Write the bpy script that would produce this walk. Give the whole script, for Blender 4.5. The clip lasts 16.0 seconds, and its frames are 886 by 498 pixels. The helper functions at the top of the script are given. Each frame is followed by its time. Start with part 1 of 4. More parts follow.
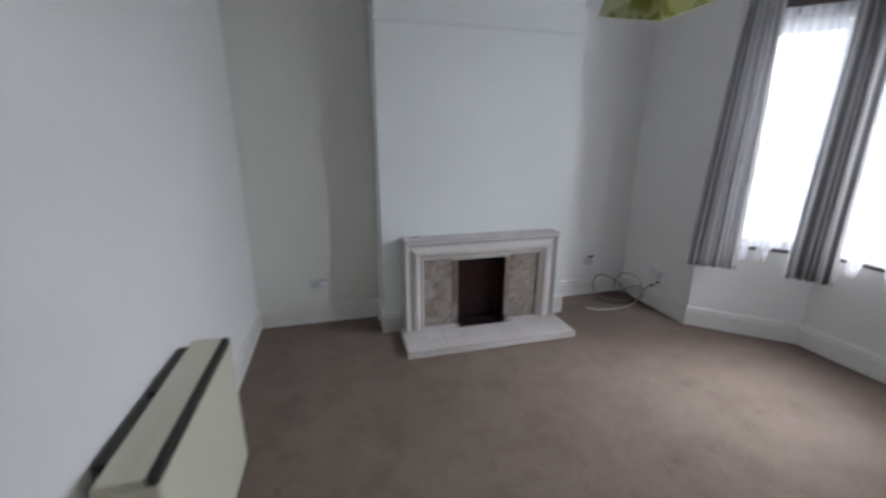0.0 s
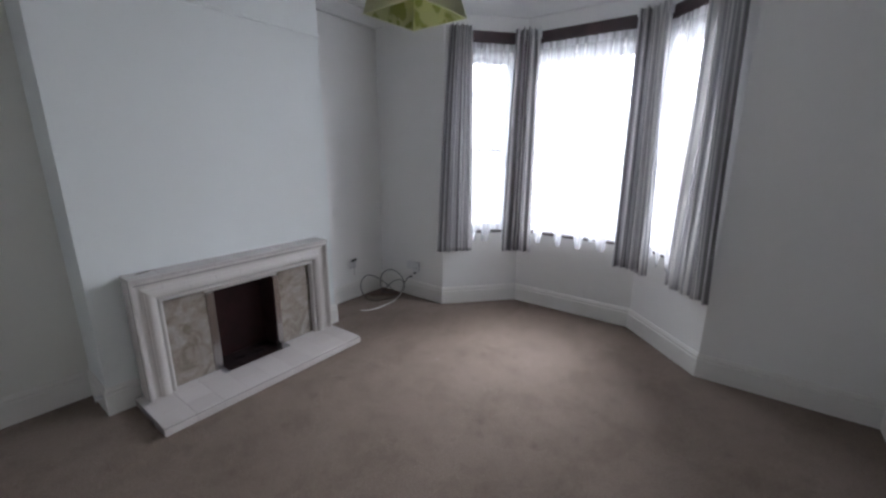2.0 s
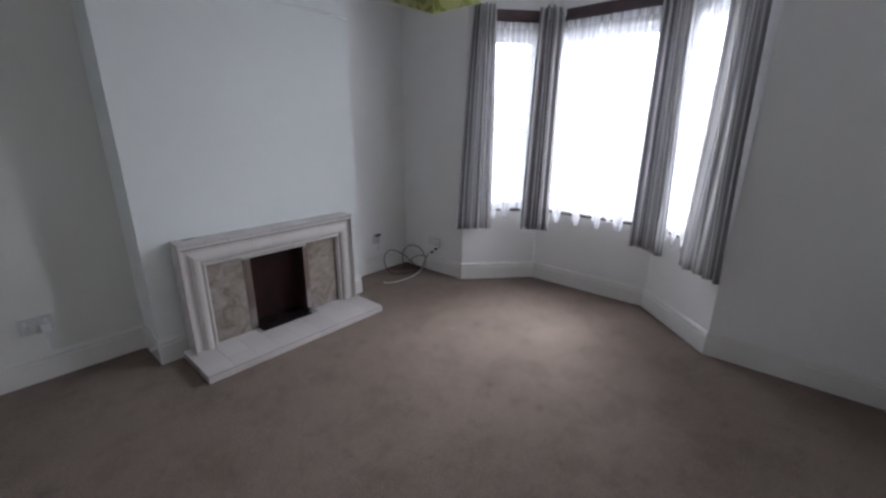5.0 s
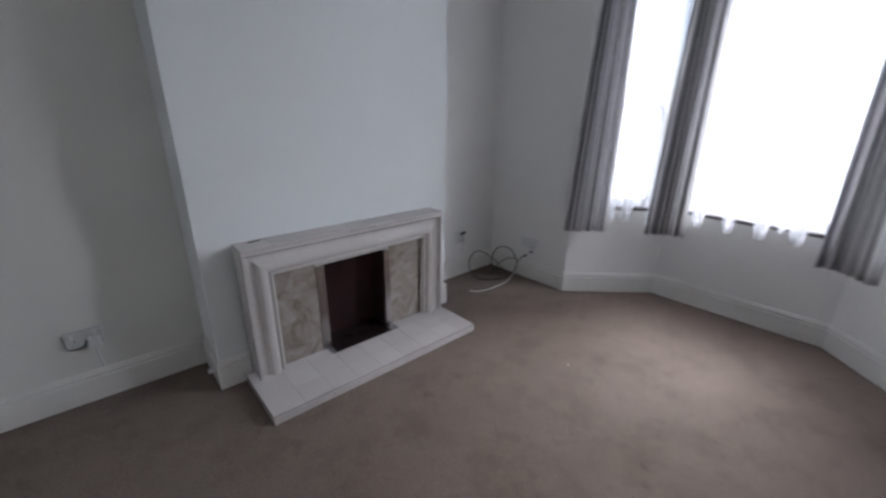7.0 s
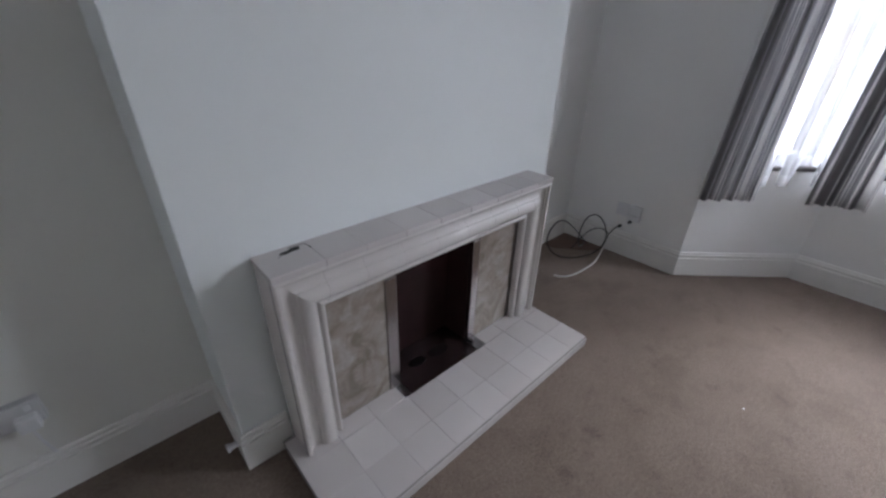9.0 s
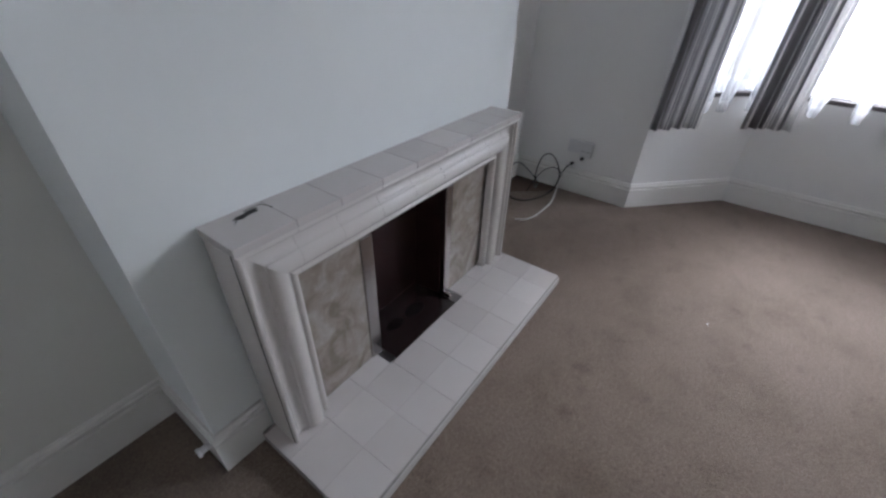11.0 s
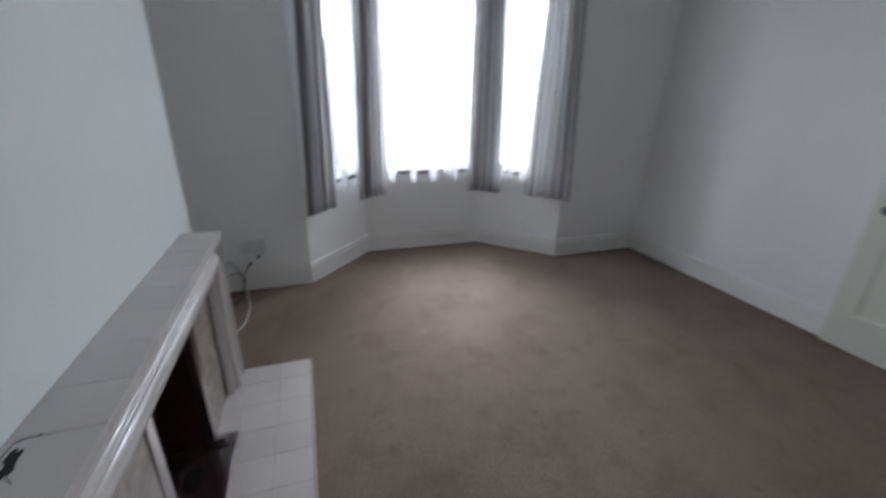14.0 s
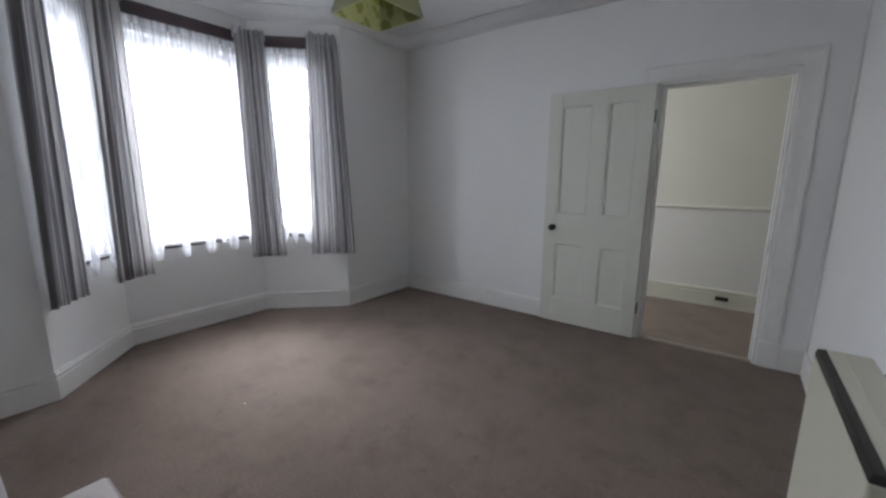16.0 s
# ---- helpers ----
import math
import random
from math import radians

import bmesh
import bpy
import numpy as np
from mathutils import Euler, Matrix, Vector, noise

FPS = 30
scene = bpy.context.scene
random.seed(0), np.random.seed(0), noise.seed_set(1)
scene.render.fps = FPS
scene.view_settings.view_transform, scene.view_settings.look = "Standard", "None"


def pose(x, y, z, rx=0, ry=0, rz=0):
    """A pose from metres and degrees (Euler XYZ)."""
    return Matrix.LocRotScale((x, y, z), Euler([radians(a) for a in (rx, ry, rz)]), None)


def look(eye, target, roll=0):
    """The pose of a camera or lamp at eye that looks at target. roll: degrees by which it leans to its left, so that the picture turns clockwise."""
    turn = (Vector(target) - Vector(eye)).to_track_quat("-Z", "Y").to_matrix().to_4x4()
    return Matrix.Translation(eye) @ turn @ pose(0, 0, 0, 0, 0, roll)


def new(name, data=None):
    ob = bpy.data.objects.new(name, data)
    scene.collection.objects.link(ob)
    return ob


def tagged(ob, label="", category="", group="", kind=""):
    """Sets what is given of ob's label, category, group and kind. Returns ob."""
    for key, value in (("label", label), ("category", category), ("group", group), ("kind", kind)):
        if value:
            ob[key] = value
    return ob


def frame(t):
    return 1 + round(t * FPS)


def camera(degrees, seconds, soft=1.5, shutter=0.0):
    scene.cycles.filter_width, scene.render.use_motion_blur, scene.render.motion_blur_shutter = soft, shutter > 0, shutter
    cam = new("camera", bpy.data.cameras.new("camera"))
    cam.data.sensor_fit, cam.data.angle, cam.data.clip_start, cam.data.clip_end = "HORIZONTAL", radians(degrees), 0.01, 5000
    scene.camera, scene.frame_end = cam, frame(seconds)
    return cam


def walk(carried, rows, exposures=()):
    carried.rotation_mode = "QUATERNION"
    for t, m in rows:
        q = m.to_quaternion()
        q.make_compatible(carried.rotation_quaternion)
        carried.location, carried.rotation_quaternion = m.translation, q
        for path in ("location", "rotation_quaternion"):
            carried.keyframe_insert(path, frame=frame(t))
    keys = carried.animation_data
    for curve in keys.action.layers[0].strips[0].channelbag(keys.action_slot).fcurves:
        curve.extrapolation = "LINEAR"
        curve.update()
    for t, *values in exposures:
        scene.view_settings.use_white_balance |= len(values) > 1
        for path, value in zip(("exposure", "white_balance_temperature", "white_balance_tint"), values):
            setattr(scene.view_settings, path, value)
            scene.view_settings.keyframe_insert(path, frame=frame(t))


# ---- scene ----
cam = camera(96.3, 16.0, soft=2.5, shutter=0.6)
PATH = [
    (0, (0.272, 0.373, 1.546), (0.772, 2.234, 1.011), 0.2),
    (0.5, (0.383, 0.553, 1.527), (1.176, 2.337, 1.095), 0.2),
    (1, (0.293, 0.659, 1.532), (1.469, 2.224, 1.123), 0.8),
    (1.5, (0.221, 0.72, 1.501), (1.678, 2.016, 1.057), 0.7),
    (2, (0.121, 0.651, 1.504), (1.68, 1.806, 1.018), 0.4),
    (2.5, (0.048, 0.493, 1.498), (1.6, 1.655, 1.005), 0.4),
    (3, (-0.005, 0.431, 1.489), (1.519, 1.613, 0.961), 0.4),
    (3.5, (-0.018, 0.429, 1.489), (1.471, 1.649, 0.948), 0.3),
    (6, (0.107, 0.719, 1.508), (1.535, 1.984, 0.905), 0.9),
    (6.5, (0.16, 0.92, 1.476), (1.533, 2.242, 0.868), 0.8),
    (7, (0.282, 1.235, 1.457), (1.535, 2.647, 0.797), 0.7),
    (7.5, (0.349, 1.514, 1.444), (1.492, 2.982, 0.709), 1.0),
    (8, (0.297, 1.822, 1.445), (1.496, 3.218, 0.66), 1.1),
    (8.5, (0.323, 2.069, 1.414), (1.545, 3.401, 0.558), 1.3),
    (9, (0.477, 2.295, 1.385), (1.677, 3.57, 0.419), 1.5),
    (9.5, (0.522, 2.395, 1.357), (1.743, 3.574, 0.297), 1.7),
    (10, (0.509, 2.511, 1.308), (1.829, 3.513, 0.189), 1.7),
    (12.5, (0.398, 2.461, 1.285), (1.749, 3.349, 0.107), 2.0),
    (13, (0.429, 2.635, 1.312), (2.021, 3.137, 0.211), 3.1),
    (13.5, (0.341, 2.735, 1.364), (2.09, 2.655, 0.397), 2.4),
    (14, (0.174, 2.843, 1.38), (1.937, 2.232, 0.661), 1.6),
    (14.5, (0.14, 2.97, 1.305), (1.758, 1.942, 0.737), 1.3),
    (15, (0.097, 3.158, 1.3), (1.477, 1.799, 0.802), 1.0),
    (15.5, (0.094, 3.261, 1.295), (1.306, 1.724, 0.885), 0.7),
    (16, (0.066, 3.265, 1.309), (1.233, 1.682, 0.945), 0.5),
]
walk(cam, [(t, look(eye, target, roll)) for t, eye, target, roll in PATH],
     exposures=[(0, 0.19, 6390, 10), (1, 0.09, 6390, 10), (2, 0.01, 6370, 11), (3.5, -0.07, 6340, 12), (6, -0.04, 6310, 12), (8, 0.01, 6290, 12), (9.5, 0.05, 6290, 12),
                (10, 0.02, 6290, 12), (12.5, 0.23, 6210, 9), (13, 0.23, 6210, 9), (13.5, 0.09, 6310, 9), (14.5, -0.09, 6310, 9), (15, -0.11, 6350, 10), (16, -0.05, 6380, 10)])

# ---- world and light ----
world = bpy.data.worlds.new("overcast_sky")
scene.world = world
world.use_nodes = True
wn, wl = world.node_tree.nodes, world.node_tree.links
sky = wn.new("ShaderNodeTexSky")
sky.sky_type = "NISHITA"
sky.sun_disc = False
sky.sun_elevation, sky.sun_rotation = radians(42), radians(115)
wl.new(sky.outputs[0], wn["Background"].inputs[0])
wn["Background"].inputs[1].default_value = 0.08
sun = new("sun", bpy.data.lights.new("sun", "SUN"))
sun.data.energy, sun.data.angle, sun.data.color = 1.5, radians(25), (1.0, 0.97, 0.93)
sun.matrix_world = look((9.0, -0.7, 6.6), (3.6, 1.8, 1.2))

SKY_COLOUR = (0.875, 0.925, 1.03)
HORIZON = (3.9, 2.9, 3.0)         # radiance of the low cloud seen level through each pane, brighter on the sun's side
SKY_LIGHT = (30.0, 25.5, 18.5)      # radiance of the cloudy sky at the panes


def area_lamp(name, eye, target, width, height, radiance, colour=SKY_COLOUR):
    """An area lamp for the cloudy sky outside a window, or for the added hall fill."""
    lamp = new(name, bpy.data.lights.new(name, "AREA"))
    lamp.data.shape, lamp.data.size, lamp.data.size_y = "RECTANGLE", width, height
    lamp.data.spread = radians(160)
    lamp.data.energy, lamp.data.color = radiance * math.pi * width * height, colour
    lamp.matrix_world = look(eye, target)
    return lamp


# ---- plan ----
W, E, S, N = -0.425, 3.135, -0.197, 3.718
BL, BR, BF = 0.588, 2.200, 3.382
B4, B3, B2, B1 = (E, 0.706), (3.696, 1.265), (3.696, 2.370), (E, 2.887)
CEIL = 2.735
T = 0.24
DOOR_X0, DOOR_X1, DOOR_H = -0.165, 0.625, 2.0
HALL_S = -1.585
SILL_Z, HEAD_Z = 0.735, 2.315
FX0, FX1, FTOP, FY = 0.742, 2.048, 0.803, 3.237     # tiled surround
PANEL_Y, TRIM_Y = 3.275, 3.302
OX0, OX1, OTOP = 1.186, 1.596, 0.602               # fire opening


# ---- materials ----
def material(name, colour, rough=0.6, metal=0.0, grain=0.0, grain_scale=60.0, blotch=0.0, blotch_scale=2.0, bump=0.0,
             bump_scale=120.0, spec=0.5, tint=None, random_tone=0.0, coat=0.0):
    m = bpy.data.materials.new(name)
    m.use_nodes = True
    nt = m.node_tree
    n, l = nt.nodes, nt.links
    b = n["Principled BSDF"]
    b.inputs["Roughness"].default_value, b.inputs["Metallic"].default_value = rough, metal
    b.inputs["Specular IOR Level"].default_value = spec
    b.inputs["Coat Weight"].default_value = coat
    co = n.new("ShaderNodeTexCoord")
    base = n.new("ShaderNodeRGB")
    base.outputs[0].default_value = (*colour, 1)
    out = base.outputs[0]

    def mixed(socket, factor, other, mode="MIX"):
        mx = n.new("ShaderNodeMix")
        mx.data_type, mx.blend_type = "RGBA", mode
        l.new(factor, mx.inputs[0])
        l.new(socket, mx.inputs[6])
        if isinstance(other, tuple):
            mx.inputs[7].default_value = (*other, 1)
        else:
            l.new(other, mx.inputs[7])
        return mx.outputs[2]

    def noise_at(scale, detail, lo, hi, amount):
        t = n.new("ShaderNodeTexNoise")
        t.inputs["Scale"].default_value, t.inputs["Detail"].default_value = scale, detail
        l.new(co.outputs["Object"], t.inputs["Vector"])
        r = n.new("ShaderNodeMapRange")
        r.inputs[1].default_value, r.inputs[2].default_value = lo, hi
        r.inputs[3].default_value, r.inputs[4].default_value = 0, amount
        l.new(t.outputs[0], r.inputs[0])
        return r.outputs[0]

    dark = tint or tuple(c * 0.6 for c in colour)
    if blotch:
        out = mixed(out, noise_at(blotch_scale, 4, 0.38, 0.72, blotch), dark)
    if grain:
        out = mixed(out, noise_at(grain_scale, 3, 0.35, 0.65, grain), dark)
    if random_tone:
        info = n.new("ShaderNodeObjectInfo")
        r = n.new("ShaderNodeMapRange")
        r.inputs[3].default_value, r.inputs[4].default_value = 0, random_tone
        l.new(info.outputs["Random"], r.inputs[0])
        out = mixed(out, r.outputs[0], dark)
    l.new(out, b.inputs["Base Color"])
    if bump:
        t = n.new("ShaderNodeTexNoise")
        t.inputs["Scale"].default_value, t.inputs["Detail"].default_value = bump_scale, 3
        l.new(co.outputs["Object"], t.inputs["Vector"])
        bp = n.new("ShaderNodeBump")
        bp.inputs["Strength"].default_value, bp.inputs["Distance"].default_value = bump, 0.004
        l.new(t.outputs[0], bp.inputs["Height"])
        l.new(bp.outputs[0], b.inputs["Normal"])
    return m


WALL = material("white_emulsion", (0.805, 0.798, 0.785), 0.75, blotch=0.2, blotch_scale=1.7, grain=0.04, grain_scale=14,
                bump=0.12, bump_scale=90, tint=(0.70, 0.695, 0.68), spec=0.3)
BREAST = material("cool_white_emulsion", (0.776, 0.801, 0.791), 0.75, blotch=0.2, blotch_scale=1.5, grain=0.04, grain_scale=14,
                  bump=0.12, bump_scale=90, tint=(0.69, 0.705, 0.685), spec=0.3)
# left alcove: cream tint, darkened because its shade is put into the colour
ALCOVE = material("shaded_cream_white", (0.735, 0.728, 0.686), 0.75, blotch=0.12, blotch_scale=1.9, bump=0.12, bump_scale=90,
                  tint=(0.62, 0.61, 0.54), spec=0.3)
CEILING = material("ceiling_white", (0.80, 0.80, 0.80), 0.85, blotch=0.08, bump=0.1, tint=(0.66, 0.65, 0.63), spec=0.2)
GLOSS = material("white_gloss_woodwork", (0.778, 0.765, 0.738), 0.42, blotch=0.25, blotch_scale=3, grain=0.05, bump=0.05,
                 bump_scale=40, tint=(0.62, 0.60, 0.55))
DOORPAINT = material("cream_door_paint", (0.66, 0.66, 0.585), 0.4, blotch=0.12, blotch_scale=3, grain=0.05, bump=0.06,
                     bump_scale=45, tint=(0.52, 0.50, 0.41))
HALLWALL = material("hall_cream_wall", (0.75, 0.75, 0.69), 0.75, blotch=0.15, blotch_scale=2, bump=0.1, tint=(0.6, 0.57, 0.46))
HALLLOW = material("hall_lower_wall", (0.76, 0.76, 0.75), 0.72, blotch=0.12, blotch_scale=2, bump=0.1, tint=(0.62, 0.6, 0.52))
TILE = material("glazed_pale_tile", (0.60, 0.565, 0.55), 0.2, blotch=0.10, blotch_scale=9, tint=(0.44, 0.40, 0.385), random_tone=0.38,
                bump=0.03, bump_scale=30)
MOULD = material("glazed_cream_moulding", (0.62, 0.585, 0.56), 0.12, blotch=0.12, blotch_scale=8, tint=(0.5, 0.45, 0.42), random_tone=0.06,
                 bump=0.03, bump_scale=25, coat=0.15)
GROUT = material("dull_grout", (0.30, 0.275, 0.265), 0.9, grain=0.3)
CHIP = material("bare_chip", (0.018, 0.016, 0.015), 0.8, grain=0.4, grain_scale=200)
FIREBLACK = material("firebox_brown_black", (0.030, 0.0100, 0.0105), 0.45, blotch=0.7, blotch_scale=6, tint=(0.012, 0.0055, 0.0055), bump=0.1, spec=0.2)
FIREGLOSS = material("scorched_enamel_plate", (0.030, 0.018, 0.018), 0.2, blotch=0.6, blotch_scale=9, tint=(0.022, 0.013, 0.014), coat=0.6)
MATTBLACK = material("matt_black", (0.010, 0.008, 0.008), 0.95, blotch=0.6, blotch_scale=20, spec=0.05)
STEEL = material("dull_steel", (0.26, 0.25, 0.255), 0.3, metal=1.0, blotch=0.3, blotch_scale=14)
CHROME = material("dull_chrome", (0.46, 0.43, 0.425), 0.22, metal=1.0, blotch=0.3, blotch_scale=14, tint=(0.42, 0.37, 0.35))
MAHOGANY = material("mahogany_board", (0.050, 0.024, 0.027), 0.35, grain=0.5, grain_scale=12, tint=(0.016, 0.010, 0.013), bump=0.05)
SILLWOOD = material("dark_sill_wood", (0.10, 0.085, 0.085), 0.45, grain=0.4, grain_scale=14, bump=0.05)
HEATER = material("cream_heater_enamel", (0.60, 0.58, 0.47), 0.38, blotch=0.08, blotch_scale=6, tint=(0.52, 0.49, 0.38))
HEATDARK = material("dark_brown_grille", (0.030, 0.024, 0.020), 0.5, blotch=0.3, blotch_scale=30)
BLACK = material("black_plastic", (0.012, 0.012, 0.012), 0.35)
WHITEPL = material("white_plastic", (0.70, 0.70, 0.71), 0.35, blotch=0.1, blotch_scale=20)
AGED = material("aged_white_plastic", (0.58, 0.58, 0.585), 0.4, blotch=0.2, blotch_scale=25)
CABLEW = material("white_cable", (0.62, 0.60, 0.56), 0.5)
BROWNPL = material("brown_plastic", (0.030, 0.017, 0.012), 0.35)
BRASS = material("worn_steel", (0.10, 0.09, 0.08), 0.4, metal=0.8)
SASH = material("white_sash_paint", (0.75, 0.75, 0.75), 0.4, blotch=0.1)
BROWNPATCH = material("brown_patch_pile", (0.150, 0.100, 0.076), 0.95, grain=0.5, grain_scale=300, bump=0.5, bump_scale=400)


def carpet_material():
    m = bpy.data.materials.new("taupe_twist_carpet")
    m.use_nodes = True
    n, l = m.node_tree.nodes, m.node_tree.links
    b = n["Principled BSDF"]
    b.inputs["Roughness"].default_value, b.inputs["Specular IOR Level"].default_value = 0.95, 0.15
    b.inputs["Sheen Weight"].default_value, b.inputs["Sheen Roughness"].default_value = 0.10, 0.5
    co = n.new("ShaderNodeTexCoord")

    def tex(scale, detail, rough=0.5):
        t = n.new("ShaderNodeTexNoise")
        t.inputs["Scale"].default_value, t.inputs["Detail"].default_value = scale, detail
        t.inputs["Roughness"].default_value = rough
        l.new(co.outputs["Object"], t.inputs["Vector"])
        return t.outputs[0]

    def ramp(socket, stops):
        r = n.new("ShaderNodeValToRGB")
        while len(r.color_ramp.elements) < len(stops):
            r.color_ramp.elements.new(0.5)
        for e, (p, c) in zip(r.color_ramp.elements, stops):
            e.position, e.color = p, (*c, 1)
        l.new(socket, r.inputs[0])
        return r.outputs[0]

    def mul(a, c, f):
        x = n.new("ShaderNodeMix")
        x.data_type, x.blend_type = "RGBA", "MULTIPLY"
        x.inputs[0].default_value = f
        l.new(a, x.inputs[6])
        l.new(c, x.inputs[7])
        return x.outputs[2]

    fibre = ramp(tex(330, 2), [(0.30, (0.116, 0.085, 0.065)), (0.50, (0.228, 0.175, 0.141)), (0.72, (0.374, 0.303, 0.253))])
    tuft = ramp(tex(95, 3), [(0.32, (0.66, 0.64, 0.62)), (0.62, (1, 1, 1))])
    trod = ramp(tex(3.4, 6, 0.7), [(0.36, (0.74, 0.72, 0.69)), (0.50, (0.92, 0.91, 0.90)), (0.66, (1, 1, 1))])
    spots = ramp(tex(9, 4, 0.6), [(0.28, (0.72, 0.70, 0.68)), (0.40, (1, 1, 1))])
    out = mul(mul(mul(fibre, tuft, 0.8), trod, 0.9), spots, 0.8)
    l.new(out, b.inputs["Base Color"])
    bp = n.new("ShaderNodeBump")
    bp.inputs["Strength"].default_value, bp.inputs["Distance"].default_value = 0.8, 0.006
    l.new(tex(260, 2), bp.inputs["Height"])
    l.new(bp.outputs[0], b.inputs["Normal"])
    return m


CARPET = carpet_material()


def marble_material():
    """Mottled beige slip-glazed tile with swirled brush marks and paler flecks."""
    m = bpy.data.materials.new("mottled_beige_tile")
    m.use_nodes = True
    n, l = m.node_tree.nodes, m.node_tree.links
    b = n["Principled BSDF"]
    b.inputs["Roughness"].default_value = 0.24
    co = n.new("ShaderNodeTexCoord")

    def swirl(scale, detail, twist, stops):
        t = n.new("ShaderNodeTexNoise")
        t.inputs["Scale"].default_value, t.inputs["Detail"].default_value, t.inputs["Distortion"].default_value = scale, detail, twist
        l.new(co.outputs["Object"], t.inputs["Vector"])
        r = n.new("ShaderNodeValToRGB")
        while len(r.color_ramp.elements) < len(stops):
            r.color_ramp.elements.new(0.5)
        for e, (p, c) in zip(r.color_ramp.elements, stops):
            e.position, e.color = p, (*c, 1)
        l.new(t.outputs[0], r.inputs[0])
        return r.outputs[0], t.outputs[0]

    cloud, _ = swirl(8.0, 6, 1.4, ((0.34, (0.222, 0.183, 0.150)), (0.47, (0.288, 0.246, 0.212)), (0.57, (0.330, 0.289, 0.256)), (0.72, (0.40, 0.362, 0.328))))
    fleck, height = swirl(26.0, 5, 2.2, ((0.40, (0.84, 0.82, 0.80)), (0.58, (1.0, 1.0, 1.0)), (0.68, (1.35, 1.36, 1.38))))
    mx = n.new("ShaderNodeMix")
    mx.data_type, mx.blend_type = "RGBA", "MULTIPLY"
    mx.inputs[0].default_value = 0.35
    l.new(cloud, mx.inputs[6])
    l.new(fleck, mx.inputs[7])
    l.new(mx.outputs[2], b.inputs["Base Color"])
    bp = n.new("ShaderNodeBump")
    bp.inputs["Strength"].default_value, bp.inputs["Distance"].default_value = 0.12, 0.003
    l.new(height, bp.inputs["Height"])
    l.new(bp.outputs[0], b.inputs["Normal"])
    return m


MARBLE = marble_material()


def curtain_material():
    """Grey cloth with soft vertical stripes along the cloth's own width."""
    m = bpy.data.materials.new("grey_striped_curtain_cloth")
    m.use_nodes = True
    n, l = m.node_tree.nodes, m.node_tree.links
    b = n["Principled BSDF"]
    b.inputs["Roughness"].default_value, b.inputs["Specular IOR Level"].default_value = 0.85, 0.2
    uv = n.new("ShaderNodeUVMap")
    sep = n.new("ShaderNodeSeparateXYZ")
    l.new(uv.outputs[0], sep.inputs[0])
    comb = n.new("ShaderNodeCombineXYZ")
    l.new(sep.outputs[0], comb.inputs[0])
    t = n.new("ShaderNodeTexNoise")
    t.inputs["Scale"].default_value, t.inputs["Detail"].default_value = 17, 1
    l.new(comb.outputs[0], t.inputs["Vector"])
    r = n.new("ShaderNodeValToRGB")
    r.color_ramp.elements[0].position, r.color_ramp.elements[0].color = 0.40, (0.27, 0.26, 0.265, 1)
    r.color_ramp.elements[1].position, r.color_ramp.elements[1].color = 0.66, (0.90, 0.89, 0.88, 1)
    for p, c in ((0.44, (0.29, 0.28, 0.285, 1)), (0.45, (0.44, 0.43, 0.45, 1)), (0.49, (0.46, 0.45, 0.47, 1)), (0.50, (0.74, 0.73, 0.72, 1)), (0.525, (0.74, 0.73, 0.725, 1)),
                 (0.535, (0.42, 0.415, 0.435, 1)), (0.575, (0.44, 0.435, 0.455, 1)), (0.585, (0.86, 0.85, 0.84, 1))):
        r.color_ramp.elements.new(p).color = c
    l.new(t.outputs[0], r.inputs[0])
    weave = n.new("ShaderNodeTexNoise")
    weave.inputs["Scale"].default_value = 420
    l.new(uv.outputs[0], weave.inputs["Vector"])
    l.new(r.outputs[0], b.inputs["Base Color"])
    bp = n.new("ShaderNodeBump")
    bp.inputs["Strength"].default_value, bp.inputs["Distance"].default_value = 0.25, 0.002
    l.new(weave.outputs[0], bp.inputs["Height"])
    l.new(bp.outputs[0], b.inputs["Normal"])
    tr = n.new("ShaderNodeBsdfTranslucent")
    l.new(r.outputs[0], tr.inputs["Color"])
    mx = n.new("ShaderNodeMixShader")
    mx.inputs[0].default_value = 0.42
    l.new(b.outputs[0], mx.inputs[1])
    l.new(tr.outputs[0], mx.inputs[2])
    l.new(mx.outputs[0], n["Material Output"].inputs[0])
    return m


